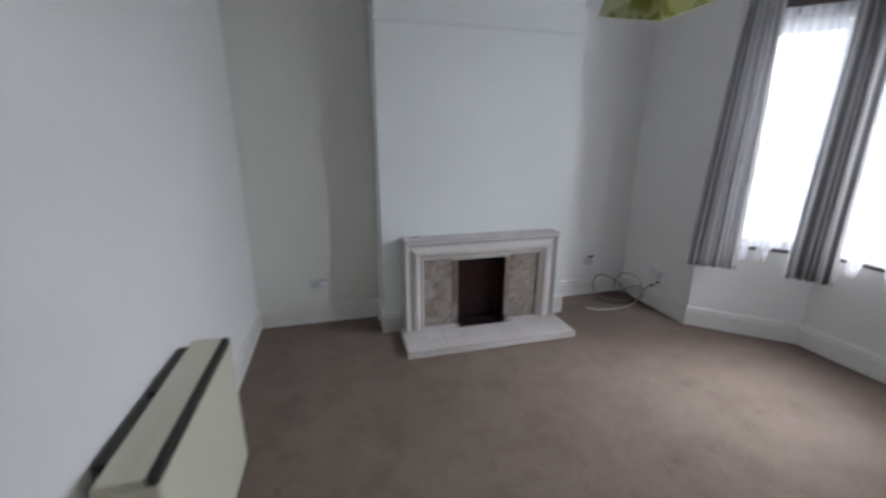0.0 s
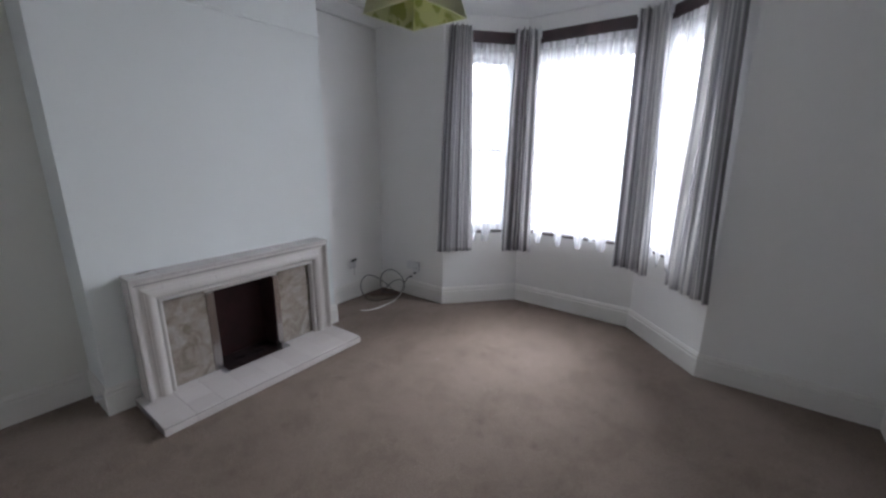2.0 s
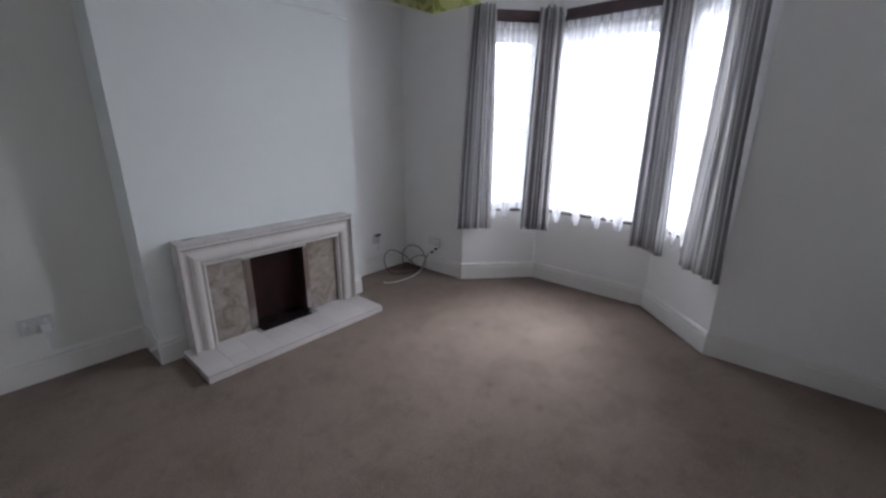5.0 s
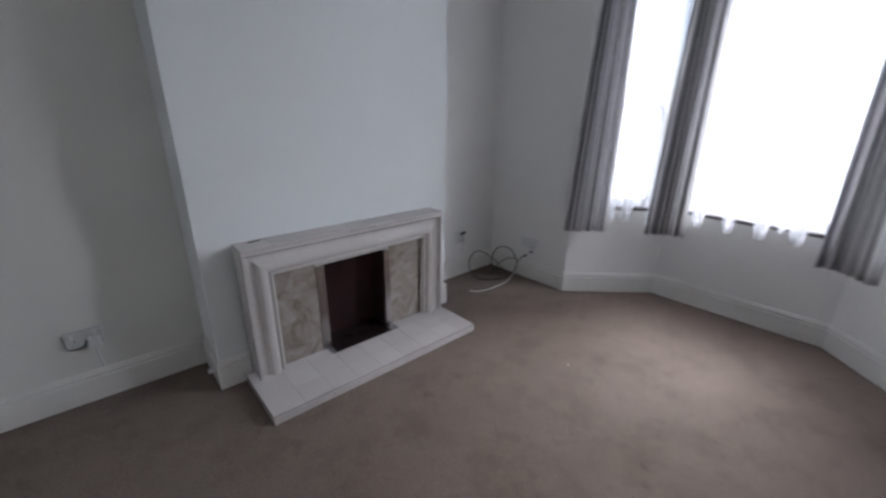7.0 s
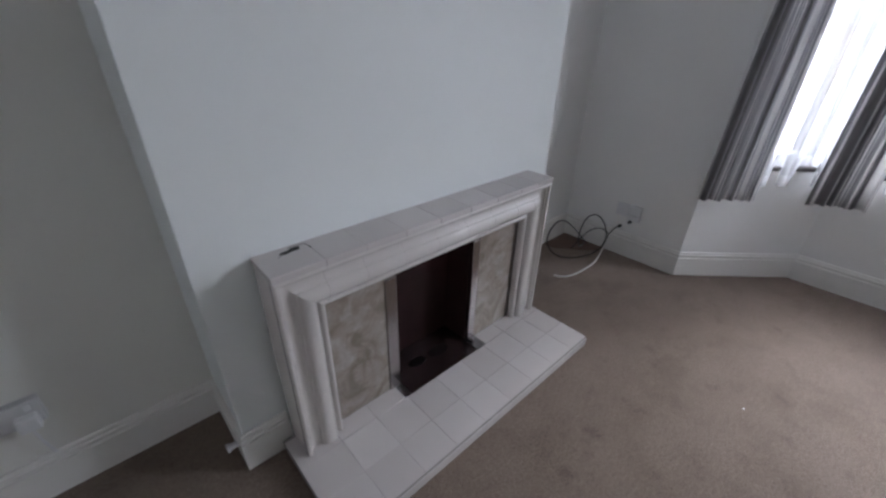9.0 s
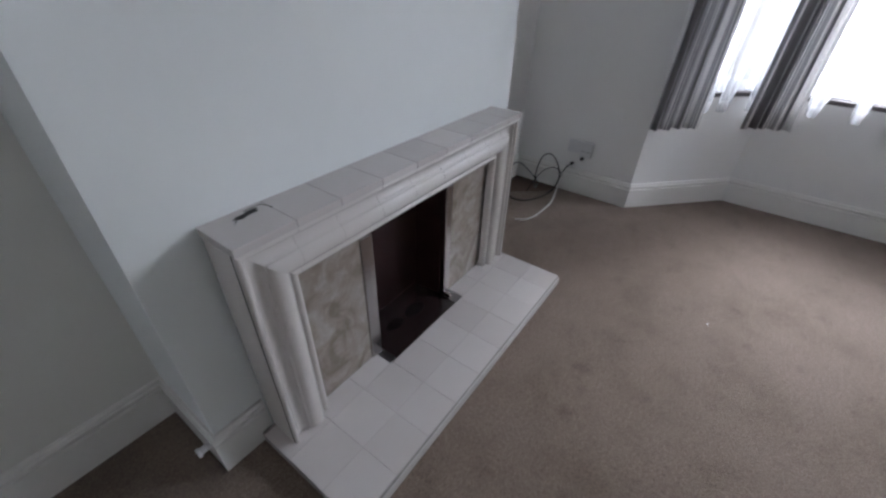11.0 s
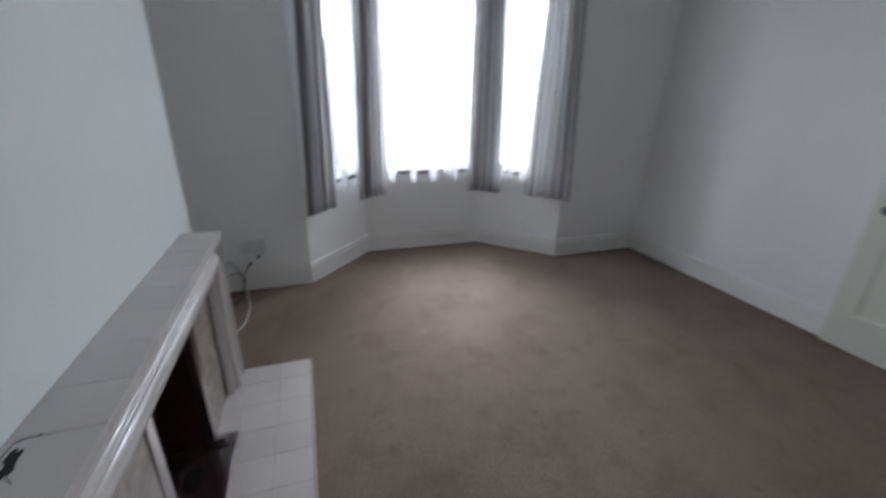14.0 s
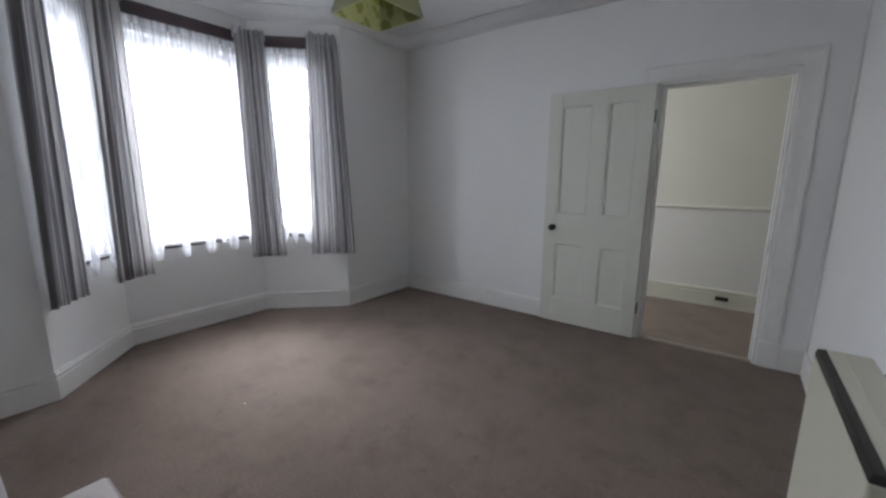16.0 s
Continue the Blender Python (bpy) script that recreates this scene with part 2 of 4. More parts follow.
def net_material(name, cover):
    m = bpy.data.materials.new(name)
    m.use_nodes = True
    n, l = m.node_tree.nodes, m.node_tree.links
    d, tr, tp = n.new("ShaderNodeBsdfDiffuse"), n.new("ShaderNodeBsdfTranslucent"), n.new("ShaderNodeBsdfTransparent")
    for s in (d, tr):
        s.inputs["Color"].default_value = (0.88, 0.89, 0.92, 1)
    a, c = n.new("ShaderNodeMixShader"), n.new("ShaderNodeMixShader")
    a.inputs[0].default_value = 0.6
    l.new(d.outputs[0], a.inputs[1])
    l.new(tr.outputs[0], a.inputs[2])
    uv = n.new("ShaderNodeUVMap")
    stretch = n.new("ShaderNodeMapping")
    stretch.inputs["Scale"].default_value = (1.0, 0.02, 1.0)
    l.new(uv.outputs[0], stretch.inputs["Vector"])
    pleat = n.new("ShaderNodeTexNoise")
    pleat.inputs["Scale"].default_value, pleat.inputs["Detail"].default_value = 38, 2
    l.new(stretch.outputs[0], pleat.inputs["Vector"])
    dense = n.new("ShaderNodeMapRange")
    dense.inputs[1].default_value, dense.inputs[2].default_value = 0.35, 0.68
    dense.inputs[3].default_value, dense.inputs[4].default_value = cover * 0.65, min(0.95, cover * 1.5)
    l.new(pleat.outputs[0], dense.inputs[0])
    l.new(dense.outputs[0], c.inputs[0])
    l.new(tp.outputs[0], c.inputs[1])
    l.new(a.outputs[0], c.inputs[2])
    l.new(c.outputs[0], n["Material Output"].inputs[0])
    return m


def shade_material():
    """Thin fabric printed with green leaves and blossoms on a pale ground."""
    m = bpy.data.materials.new("green_floral_shade_fabric")
    m.use_nodes = True
    n, l = m.node_tree.nodes, m.node_tree.links
    co = n.new("ShaderNodeTexCoord")
    v = n.new("ShaderNodeTexVoronoi")
    v.inputs["Scale"].default_value = 17
    nz = n.new("ShaderNodeTexNoise")
    nz.inputs["Scale"].default_value = 11
    mx = n.new("ShaderNodeMix")
    mx.data_type = "VECTOR"
    mx.inputs[0].default_value = 0.12
    l.new(co.outputs["Object"], nz.inputs["Vector"])
    l.new(co.outputs["Object"], mx.inputs[4])
    l.new(nz.outputs["Color"], mx.inputs[5])
    l.new(mx.outputs[1], v.inputs["Vector"])
    r = n.new("ShaderNodeValToRGB")
    r.color_ramp.elements[0].position, r.color_ramp.elements[0].color = 0.42, (0.46, 0.48, 0.22, 1)
    r.color_ramp.elements[1].position, r.color_ramp.elements[1].color = 0.56, (0.72, 0.72, 0.50, 1)
    l.new(v.outputs["Distance"], r.inputs[0])
    b = n["Principled BSDF"]
    b.inputs["Roughness"].default_value = 0.8
    l.new(r.outputs[0], b.inputs["Base Color"])
    tr = n.new("ShaderNodeBsdfTranslucent")
    l.new(r.outputs[0], tr.inputs["Color"])
    ms = n.new("ShaderNodeMixShader")
    ms.inputs[0].default_value = 0.75
    l.new(b.outputs[0], ms.inputs[1])
    l.new(tr.outputs[0], ms.inputs[2])
    l.new(ms.outputs[0], n["Material Output"].inputs[0])
    return m


def glass_material():
    m = bpy.data.materials.new("window_glass")
    m.use_nodes = True
    b = m.node_tree.nodes["Principled BSDF"]
    b.inputs["Roughness"].default_value, b.inputs["IOR"].default_value = 0.0, 1.45
    b.inputs["Transmission Weight"].default_value = 1.0
    return m


CURTAIN, NET, NETHEM, SHADE, GLASS = curtain_material(), net_material("white_voile_net", 0.36), net_material("doubled_voile_hem", 0.5), shade_material(), glass_material()
SHADEOUT = material("pale_shade_fabric", (0.72, 0.72, 0.64), 0.8, blotch=0.3, blotch_scale=14, tint=(0.62, 0.64, 0.46))
so_n, so_l = SHADEOUT.node_tree.nodes, SHADEOUT.node_tree.links
so_t, so_m = so_n.new("ShaderNodeBsdfTranslucent"), so_n.new("ShaderNodeMixShader")
so_t.inputs["Color"].default_value, so_m.inputs[0].default_value = (0.86, 0.86, 0.74, 1), 0.78
so_l.new(so_n["Principled BSDF"].outputs[0], so_m.inputs[1])
so_l.new(so_t.outputs[0], so_m.inputs[2])
so_l.new(so_m.outputs[0], so_n["Material Output"].inputs[0])


# ---- mesh helpers ----
def part(name, bm, mat, parent=None, label=""):
    """Link a bmesh as one mesh object, under a parent where one is given."""
    me = bpy.data.meshes.new(name)
    bmesh.ops.recalc_face_normals(bm, faces=bm.faces)
    bm.to_mesh(me)
    bm.free()
    me.materials.append(mat)
    ob = new(name, me)
    if parent:
        ob.parent = parent
    if label:
        tagged(ob, label)
    return ob


def empty(name, place=(0, 0, 0)):
    ob = new(name)
    ob.empty_display_size = 0.1
    ob.location = place
    return ob


def prism(bm, low, high):
    """A closed solid between two loops of equal length."""
    a = [bm.verts.new(p) for p in low]
    b = [bm.verts.new(p) for p in high]
    bm.faces.new(a)
    bm.faces.new(b[::-1])
    for i in range(len(a)):
        j = (i + 1) % len(a)
        bm.faces.new((a[i], a[j], b[j], b[i]))


def box(bm, x0, x1, y0, y1, z0, z1, bevel=0.0, segments=2):
    before = set(bm.verts)
    r = bmesh.ops.create_cube(bm, size=1)
    bmesh.ops.transform(bm, verts=r["verts"], matrix=Matrix.Translation(((x0 + x1) / 2, (y0 + y1) / 2, (z0 + z1) / 2))
                        @ Matrix.Diagonal((x1 - x0, y1 - y0, z1 - z0, 1)))
    if bevel:
        mine = [v for v in bm.verts if v not in before]
        edges = list({e for v in mine for e in v.link_edges})
        bmesh.ops.bevel(bm, geom=edges, offset=bevel, segments=segments, affect="EDGES", profile=0.5)


def boxed(name, dims, mat, parent=None, label="", bevel=0.0):
    bm = bmesh.new()
    box(bm, *dims, bevel)
    return part(name, bm, mat, parent, label)


def smooth(ob):
    for p in ob.data.polygons:
        p.use_smooth = True
    return ob


def offset_line(line, d):
    """A polyline moved d metres to its left, with mitred corners."""
    pts = [Vector(p) for p in line]
    dirs = [(b - a).normalized() for a, b in zip(pts, pts[1:])]
    out = []
    for i, p in enumerate(pts):
        a, b = dirs[max(i - 1, 0)], dirs[min(i, len(dirs) - 1)]
        na, nb = Vector((-a.y, a.x)), Vector((-b.y, b.x))
        m = (na + nb).normalized()
        out.append(p + m * (d / max(m.dot(na), 0.2)))
    return out


def sweep(bm, line, profile):
    """Sweep a closed profile of (distance to the left, height) along a plan polyline."""
    rings = []
    for d, z in profile:
        rings.append([bm.verts.new((p.x, p.y, z)) for p in offset_line(line, d)])
    k = len(profile)
    for i in range(k):
        a, b = rings[i], rings[(i + 1) % k]
        for j in range(len(line) - 1):
            bm.faces.new((a[j], a[j + 1], b[j + 1], b[j]))
    bm.faces.new([r[0] for r in rings])
    bm.faces.new([r[-1] for r in rings][::-1])


def tube(name, points, radius, mat, parent=None, label="", cyclic=False):
    cu = bpy.data.curves.new(name, "CURVE")
    cu.dimensions, cu.bevel_depth, cu.bevel_resolution, cu.resolution_u = "3D", radius, 3, 10
    sp = cu.splines.new("NURBS")
    sp.points.add(len(points) - 1)
    for p, q in zip(sp.points, points):
        p.co = (*q, 1)
    sp.use_endpoint_u, sp.order_u, sp.use_cyclic_u = True, 4, cyclic
    tmp = bpy.data.objects.new(name, cu)
    me = bpy.data.meshes.new_from_object(tmp)
    bpy.data.objects.remove(tmp)
    me.name = name
    me.materials.clear()
    me.materials.append(mat)
    ob = new(name, me)
    smooth(ob)
    if parent:
        ob.parent = parent
    if label:
        tagged(ob, label)
    return ob


def disc(bm, centre, axis, radius, depth, segments=24, r2=None):
    r = bmesh.ops.create_cone(bm, cap_ends=True, segments=segments, radius1=radius, radius2=radius if r2 is None else r2, depth=depth)
    q = Vector(axis).to_track_quat("Z", "Y").to_matrix().to_4x4()
    bmesh.ops.transform(bm, verts=r["verts"], matrix=Matrix.Translation(centre) @ q)


def structure(ob, label, category):
    return tagged(ob, label, category, kind="structure")


# ---- structure: floor, walls, ceiling ----
bm = bmesh.new()
prism(bm, [(-2.4, HALL_S - 0.2, -0.12), (4.3, HALL_S - 0.2, -0.12), (4.3, N + 0.3, -0.12), (-2.4, N + 0.3, -0.12)],
      [(-2.4, HALL_S - 0.2, 0), (4.3, HALL_S - 0.2, 0), (4.3, N + 0.3, 0), (-2.4, N + 0.3, 0)])
structure(part("floor", bm, CARPET), "worn taupe-brown twist-pile carpet with trodden patches", "floor")


def wall(name, a, b, a2, b2, z1, holes=(), mat=WALL, label="white painted plaster wall", z0=0.0):
    """A wall between inner line a-b and outer line a2-b2; holes are (from, to, low, high), from and to as shares of its length."""
    bm = bmesh.new()
    a, b, a2, b2 = Vector(a), Vector(b), Vector(a2), Vector(b2)

    def block(s0, s1, lo, hi):
        if s1 - s0 < 1e-4 or hi - lo < 1e-4:
            return
        p = [a.lerp(b, s0), a.lerp(b, s1), a2.lerp(b2, s1), a2.lerp(b2, s0)]
        prism(bm, [(v.x, v.y, lo) for v in p], [(v.x, v.y, hi) for v in p])
    at = 0.0
    for s0, s1, lo, hi in holes:
        block(at, s0, z0, z1)
        block(s0, s1, z0, lo)
        block(s0, s1, hi, z1)
        at = s1
    block(at, 1.0, z0, z1)
    return structure(part(name, bm, mat), label, "wall")


wall("wall_west", (W, S), (W, N), (W - T, S), (W - T, N), CEIL)
wall("wall_north_1", (W - T, N), (1.4, N), (W - T, N + T), (1.4, N + T), CEIL, mat=ALCOVE, label="cream-white painted alcove wall, shade put into its colour")
wall("wall_north_2", (1.4, N), (E + T, N), (1.4, N + T), (E + T, N + T), CEIL, label="white painted alcove wall beside the bay")
span = (E + T) - (W - T)
HALL_N = S - 0.13
wall("wall_south", (W - T, S), (E + T, S), (W - T, HALL_N), (E + T, HALL_N), CEIL,
     [((DOOR_X0 - W + T) / span, (DOOR_X1 - W + T) / span, 0.0, DOOR_H)])
BAY = [(E, S), B4, B3, B2, B1, (E, N)]
OUT = offset_line(BAY, -T)
for i, nm in enumerate(("wall_east_1", "wall_bay_1", "wall_bay_2", "wall_bay_3", "wall_east_2")):
    a, b = Vector(BAY[i]), Vector(BAY[i + 1])
    L = (b - a).length
    holes = ()
    if 0 < i < 4:
        m0, m1 = (0.13, 0.10) if i == 1 else (0.10, 0.13) if i == 3 else (0.085, 0.085)
        holes = [(m0 / L, 1 - m1 / L, SILL_Z, HEAD_Z)]
    wall(nm, a, b, OUT[i], OUT[i + 1], CEIL, holes)

# chimney breast, hollow behind the fire opening
bm = bmesh.new()
face = [(BL, 0), (OX0 - 0.03, 0), (OX0 - 0.03, OTOP + 0.031), (OX1 + 0.03, OTOP + 0.031), (OX1 + 0.03, 0), (BR, 0), (BR, CEIL), (BL, CEIL)]
prism(bm, [(x, BF, z) for x, z in face], [(x, N, z) for x, z in face])
structure(part("chimney_breast", bm, BREAST), "cool white painted chimney breast above the tiled fireplace", "chimney breast")

bm = bmesh.new()
prism(bm, [(-2.4, HALL_S - 0.2, CEIL), (4.3, HALL_S - 0.2, CEIL), (4.3, N + 0.3, CEIL), (-2.4, N + 0.3, CEIL)],
      [(-2.4, HALL_S - 0.2, CEIL + 0.15), (4.3, HALL_S - 0.2, CEIL + 0.15), (4.3, N + 0.3, CEIL + 0.15), (-2.4, N + 0.3, CEIL + 0.15)])
structure(part("ceiling", bm, CEILING), "plain white painted ceiling", "ceiling")

ROOM = [(W, S), (E, S), B4, B3, B2, B1, (E, N), (BR, N), (BR, BF), (BL, BF), (BL, N), (W, N), (W, S)]
cove = [(0.001, CEIL - 0.105), (0.012, CEIL - 0.105)]
for k in range(7):
    a = radians(90 * k / 6)
    cove.append((0.105 - 0.088 * math.cos(a), CEIL - 0.015 - 0.082 * (1 - math.sin(a))))
cove += [(0.118, CEIL - 0.012), (0.118, CEIL - 0.001), (0.001, CEIL - 0.001)]
bm = bmesh.new()
sweep(bm, ROOM[:-1] + [(W, S + 0.001)], cove)
structure(smooth(part("cornice", bm, CEILING)), "white coved plaster cornice", "cornice")

SK_H = 0.168
skirt = [(0.0, 0.0), (0.016, 0.0), (0.016, SK_H - 0.042), (0.009, SK_H - 0.039), (0.009, SK_H - 0.031), (0.016, SK_H - 0.028),
         (0.018, SK_H - 0.017), (0.0115, SK_H - 0.013), (0.0115, SK_H - 0.006), (0.008, SK_H), (0.0, SK_H)]
for line in ([(DOOR_X1 + 0.11, S), (E, S), B4, B3, B2, B1, (E, N), (BR, N), (BR, BF), (FX1 + 0.004, BF)],
             [(FX0 - 0.004, BF), (BL, BF), (BL, N), (W, N), (W, S), (DOOR_X0 - 0.115, S)]):
    bm = bmesh.new()
    sweep(bm, line, skirt)
    structure(part("baseboard", bm, GLOSS), "white gloss painted moulded skirting board", "baseboard")

# narrow white strip up the south-west corner
bm = bmesh.new()
box(bm, W, W + 0.016, S, S + 0.026, SK_H, CEIL - 0.105, 0.005)
tagged(part("cable_trunking", bm, GLOSS), "white upright strip in the room corner", "trunking")

# thin painted-over picture rail on the chimney breast
bm = bmesh.new()
sweep(bm, [(BR, BF + 0.03), (BR, BF), (BL, BF), (BL, BF + 0.03)], [(0.0005, 2.316), (0.007, 2.318), (0.009, 2.326), (0.004, 2.336), (0.0005, 2.338)])
structure(part("trim", bm, BREAST), "thin painted-over picture rail ridge", "trim")
bm = bmesh.new()
sweep(bm, [(E, S + 0.02), (E, B4[1] - 0.01)], [(0.0005, 2.280), (0.003, 2.283), (0.004, 2.289), (0.002, 2.295), (0.0005, 2.297)])
structure(part("trim", bm, WALL), "thin painted-over picture rail ridge beside the bay", "trim")

# ---- hall beyond the door ----
wall("wall_hall_north_1", (W - T, HALL_N - 0.001), (-2.4, HALL_N - 0.001), (W - T, S + 0.05), (-2.4, S + 0.05), CEIL, mat=HALLWALL, label="cream painted hall wall")
wall("wall_hall_south", (-2.4, HALL_S), (4.3, HALL_S), (-2.4, HALL_S - 0.2), (4.3, HALL_S - 0.2), CEIL, mat=HALLWALL, z0=1.015,
     label="cream painted hall wall above the dado rail")
wall("wall_hall_dado", (-2.4, HALL_S), (4.3, HALL_S), (-2.4, HALL_S - 0.2), (4.3, HALL_S - 0.2), 1.015, mat=HALLLOW,
     label="off-white painted hall wall below the dado rail")
wall("wall_hall_west", (-2.4, HALL_S), (-2.4, S + 0.05), (-2.5, HALL_S), (-2.5, S + 0.05), CEIL, mat=HALLWALL, label="cream painted hall wall")
# unseen end wall; its unglazed opening is added to let light into the hall
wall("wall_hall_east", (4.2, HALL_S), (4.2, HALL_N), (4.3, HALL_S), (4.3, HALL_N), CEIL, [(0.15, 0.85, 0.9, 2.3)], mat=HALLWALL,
     label="cream painted hall end wall, unseen, with an added opening for light")
wall("wall_hall_north_2", (E + T, HALL_N), (4.3, HALL_N), (E + T, S + 0.03), (4.3, S + 0.03), CEIL, mat=HALLWALL, label="cream painted hall wall")
# fill lamp added in that opening to brighten the hall
area_lamp("hall_fill_light", (4.22, (HALL_S + HALL_N) / 2, 1.6), (0, (HALL_S + HALL_N) / 2, 1.5), 0.85, 1.35, 13.0, (0.97, 0.97, 0.97))
bm = bmesh.new()
sweep(bm, [(-2.39, HALL_S), (4.19, HALL_S)], [(0.0, 0.995), (0.010, 0.998), (0.020, 1.008), (0.022, 1.020), (0.012, 1.030), (0.0, 1.034)])
structure(part("trim", bm, HALLWALL), "cream painted dado rail in the hall", "trim")
bm = bmesh.new()
sweep(bm, [(-2.39, HALL_S), (4.19, HALL_S)], [(d, z * 1.12) for d, z in skirt])
structure(part("baseboard", bm, DOORPAINT), "cream painted hall skirting board", "baseboard")

# ---- door opening: lining, architrave, leaf ----
dl = empty("door_frame_1")
structure(dl, "white painted door lining and moulded architrave", "door frame")
for x0, x1 in ((DOOR_X0, DOOR_X0 + 0.022), (DOOR_X1 - 0.022, DOOR_X1)):
    boxed("jamb", (x0, x1, HALL_N - 0.004, S + 0.004, 0, DOOR_H - 0.022), GLOSS, dl, bevel=0.002)
boxed("head", (DOOR_X0, DOOR_X1, HALL_N - 0.004, S + 0.004, DOOR_H - 0.022, DOOR_H), GLOSS, dl, bevel=0.002)
for x0, x1 in ((DOOR_X0 + 0.022, DOOR_X0 + 0.036), (DOOR_X1 - 0.036, DOOR_X1 - 0.022)):
    boxed("stop", (x0, x1, HALL_N + 0.03, S - 0.045, 0, DOOR_H - 0.036), GLOSS, dl, bevel=0.002)
boxed("stop", (DOOR_X0 + 0.022, DOOR_X1 - 0.022, HALL_N + 0.03, S - 0.045, DOOR_H - 0.036, DOOR_H - 0.022), GLOSS, dl, bevel=0.002)


def architrave_profile(k):
    return [(0.0, 0.0), (0.0, 0.012), (0.008, 0.016), (0.018, 0.012), (0.07, 0.012), (0.084, 0.016), (0.100, 0.018), (0.112, 0.014), (0.112, 0.0)][k]


for side, x, sg, mat in (("west", DOOR_X0, -1, GLOSS), ("east", DOOR_X1, 1, GLOSS)):
    bm = bmesh.new()
    low = [(x + sg * d, S + y, 0) for d, y in map(architrave_profile, range(9))]
    high = [(x + sg * d, S + y, DOOR_H + d) for d, y in map(architrave_profile, range(9))]
    prism(bm, low, high)
    part("architrave", bm, mat, dl)
bm = bmesh.new()
prism(bm, [(DOOR_X0 - d, S + y, DOOR_H + d) for d, y in map(architrave_profile, range(9))],
      [(DOOR_X1 + d, S + y, DOOR_H + d) for d, y in map(architrave_profile, range(9))])
part("architrave", bm, GLOSS, dl)
for x0, x1 in ((DOOR_X0 - 0.116, DOOR_X0 + 0.001), (DOOR_X1 - 0.001, DOOR_X1 + 0.108)):
    boxed("plinth_block", (x0, x1, S - 0.002, S + 0.021, 0, 0.185), GLOSS, dl, bevel=0.003)
boxed("striking_plate", (DOOR_X0 + 0.0218, DOOR_X0 + 0.0235, S - 0.03, S - 0.008, 0.80, 0.90), BRASS, dl, "small worn metal strike plate")
bm = bmesh.new()
sweep(bm, [(DOOR_X0 + 0.022, S - 0.07), (DOOR_X1 - 0.022, S - 0.07)], [(0.0, 0.001), (0.004, 0.006), (0.03, 0.008), (0.056, 0.006), (0.06, 0.001)])
tagged(part("threshold_strip", bm, material("threshold_aluminium", (0.35, 0.31, 0.27), 0.45, metal=0.6, blotch=0.3)),
       "dull metal carpet threshold strip in the doorway", "threshold")

door = empty("door_1", (DOOR_X1 + 0.008, S + 0.06, 0.0))
structure(door, "cream painted four-panel wooden door standing fully open", "door")
DX0, DX1, DY0, DY1, DZ0, DZ1 = 0.634, 1.440, -0.166, -0.126, 0.012, 1.988
inv = Matrix.Translation(-door.location)


def door_part(name, bm, mat, label="", parent=None):
    bmesh.ops.transform(bm, verts=bm.verts, matrix=inv)
    return part(name, bm, mat, parent or door, label)


cols = ((DX0, 0.735), (0.955, 1.075), (1.335, DX1))
rows_z = ((DZ0, 0.225), (0.735, 0.985), (1.885, DZ1))
for c0, c1 in (cols[0], cols[2]):
    bm = bmesh.new()
    box(bm, c0, c1, DY0, DY1, DZ0, DZ1, 0.002, 1)
    door_part("stile", bm, DOORPAINT)
for z0, z1 in rows_z:
    bm = bmesh.new()
    box(bm, cols[0][1], cols[2][0], DY0 + 0.0006, DY1 - 0.0006, z0, z1)
    door_part("rail", bm, DOORPAINT)
for z0, z1 in ((rows_z[0][1], rows_z[1][0]), (rows_z[1][1], rows_z[2][0])):
    bm = bmesh.new()
    box(bm, cols[1][0], cols[1][1], DY0 + 0.0004, DY1 - 0.0004, z0, z1)
    door_part("muntin", bm, DOORPAINT)
    for x0, x1 in ((cols[0][1], cols[1][0]), (cols[1][1], cols[2][0])):
        bm = bmesh.new()
        box(bm, x0, x1, DY0 + 0.015, DY1 - 0.015, z0, z1)
        door_panel = door_part("panel", bm, DOORPAINT)
        bm = bmesh.new()
        m = 0.02
        for f0, f1, zz in ((DY1 - 0.015, DY1 - 0.004, 1), (DY0 + 0.015, DY0 + 0.004, -1)):
            outer = [(x0, z0), (x1, z0), (x1, z1), (x0, z1)]
            inner = [(x0 + m, z0 + m), (x1 - m, z0 + m), (x1 - m, z1 - m), (x0 + m, z1 - m)]
            for q in range(4):
                r = (q + 1) % 4
                o1, o2, i1, i2 = outer[q], outer[r], inner[q], inner[r]
                prism(bm, [(o1[0], f0, o1[1]), (o1[0], f1, o1[1]), ((o1[0] + i1[0]) / 2, f1, (o1[1] + i1[1]) / 2), (i1[0], f0, i1[1])],
                      [(o2[0], f0, o2[1]), (o2[0], f1, o2[1]), ((o2[0] + i2[0]) / 2, f1, (o2[1] + i2[1]) / 2), (i2[0], f0, i2[1])])
        door_part("panel_moulding", bm, DOORPAINT, parent=door_panel)
bm = bmesh.new()
bmesh.ops.create_uvsphere(bm, u_segments=24, v_segments=16, radius=0.029)
bmesh.ops.transform(bm, verts=bm.verts, matrix=Matrix.Translation((1.352, DY1 + 0.052, 0.872)) @ Matrix.Diagonal((1, 0.78, 1, 1)))
disc(bm, (1.352, DY1 + 0.02, 0.872), (0, 1, 0), 0.010, 0.042)
knob = smooth(door_part("knob", bm, BLACK, "round black door knob"))
bm = bmesh.new()
disc(bm, (1.352, DY1 + 0.003, 0.872), (0, 1, 0), 0.024, 0.006, r2=0.02)
door_part("knob_rose", bm, BLACK, parent=knob)
bm = bmesh.new()
disc(bm, (1.405, DY1 + 0.002, 0.872), (0, 1, 0), 0.012, 0.005)
door_part("latch_snib", bm, WHITEPL, "small painted latch rose")
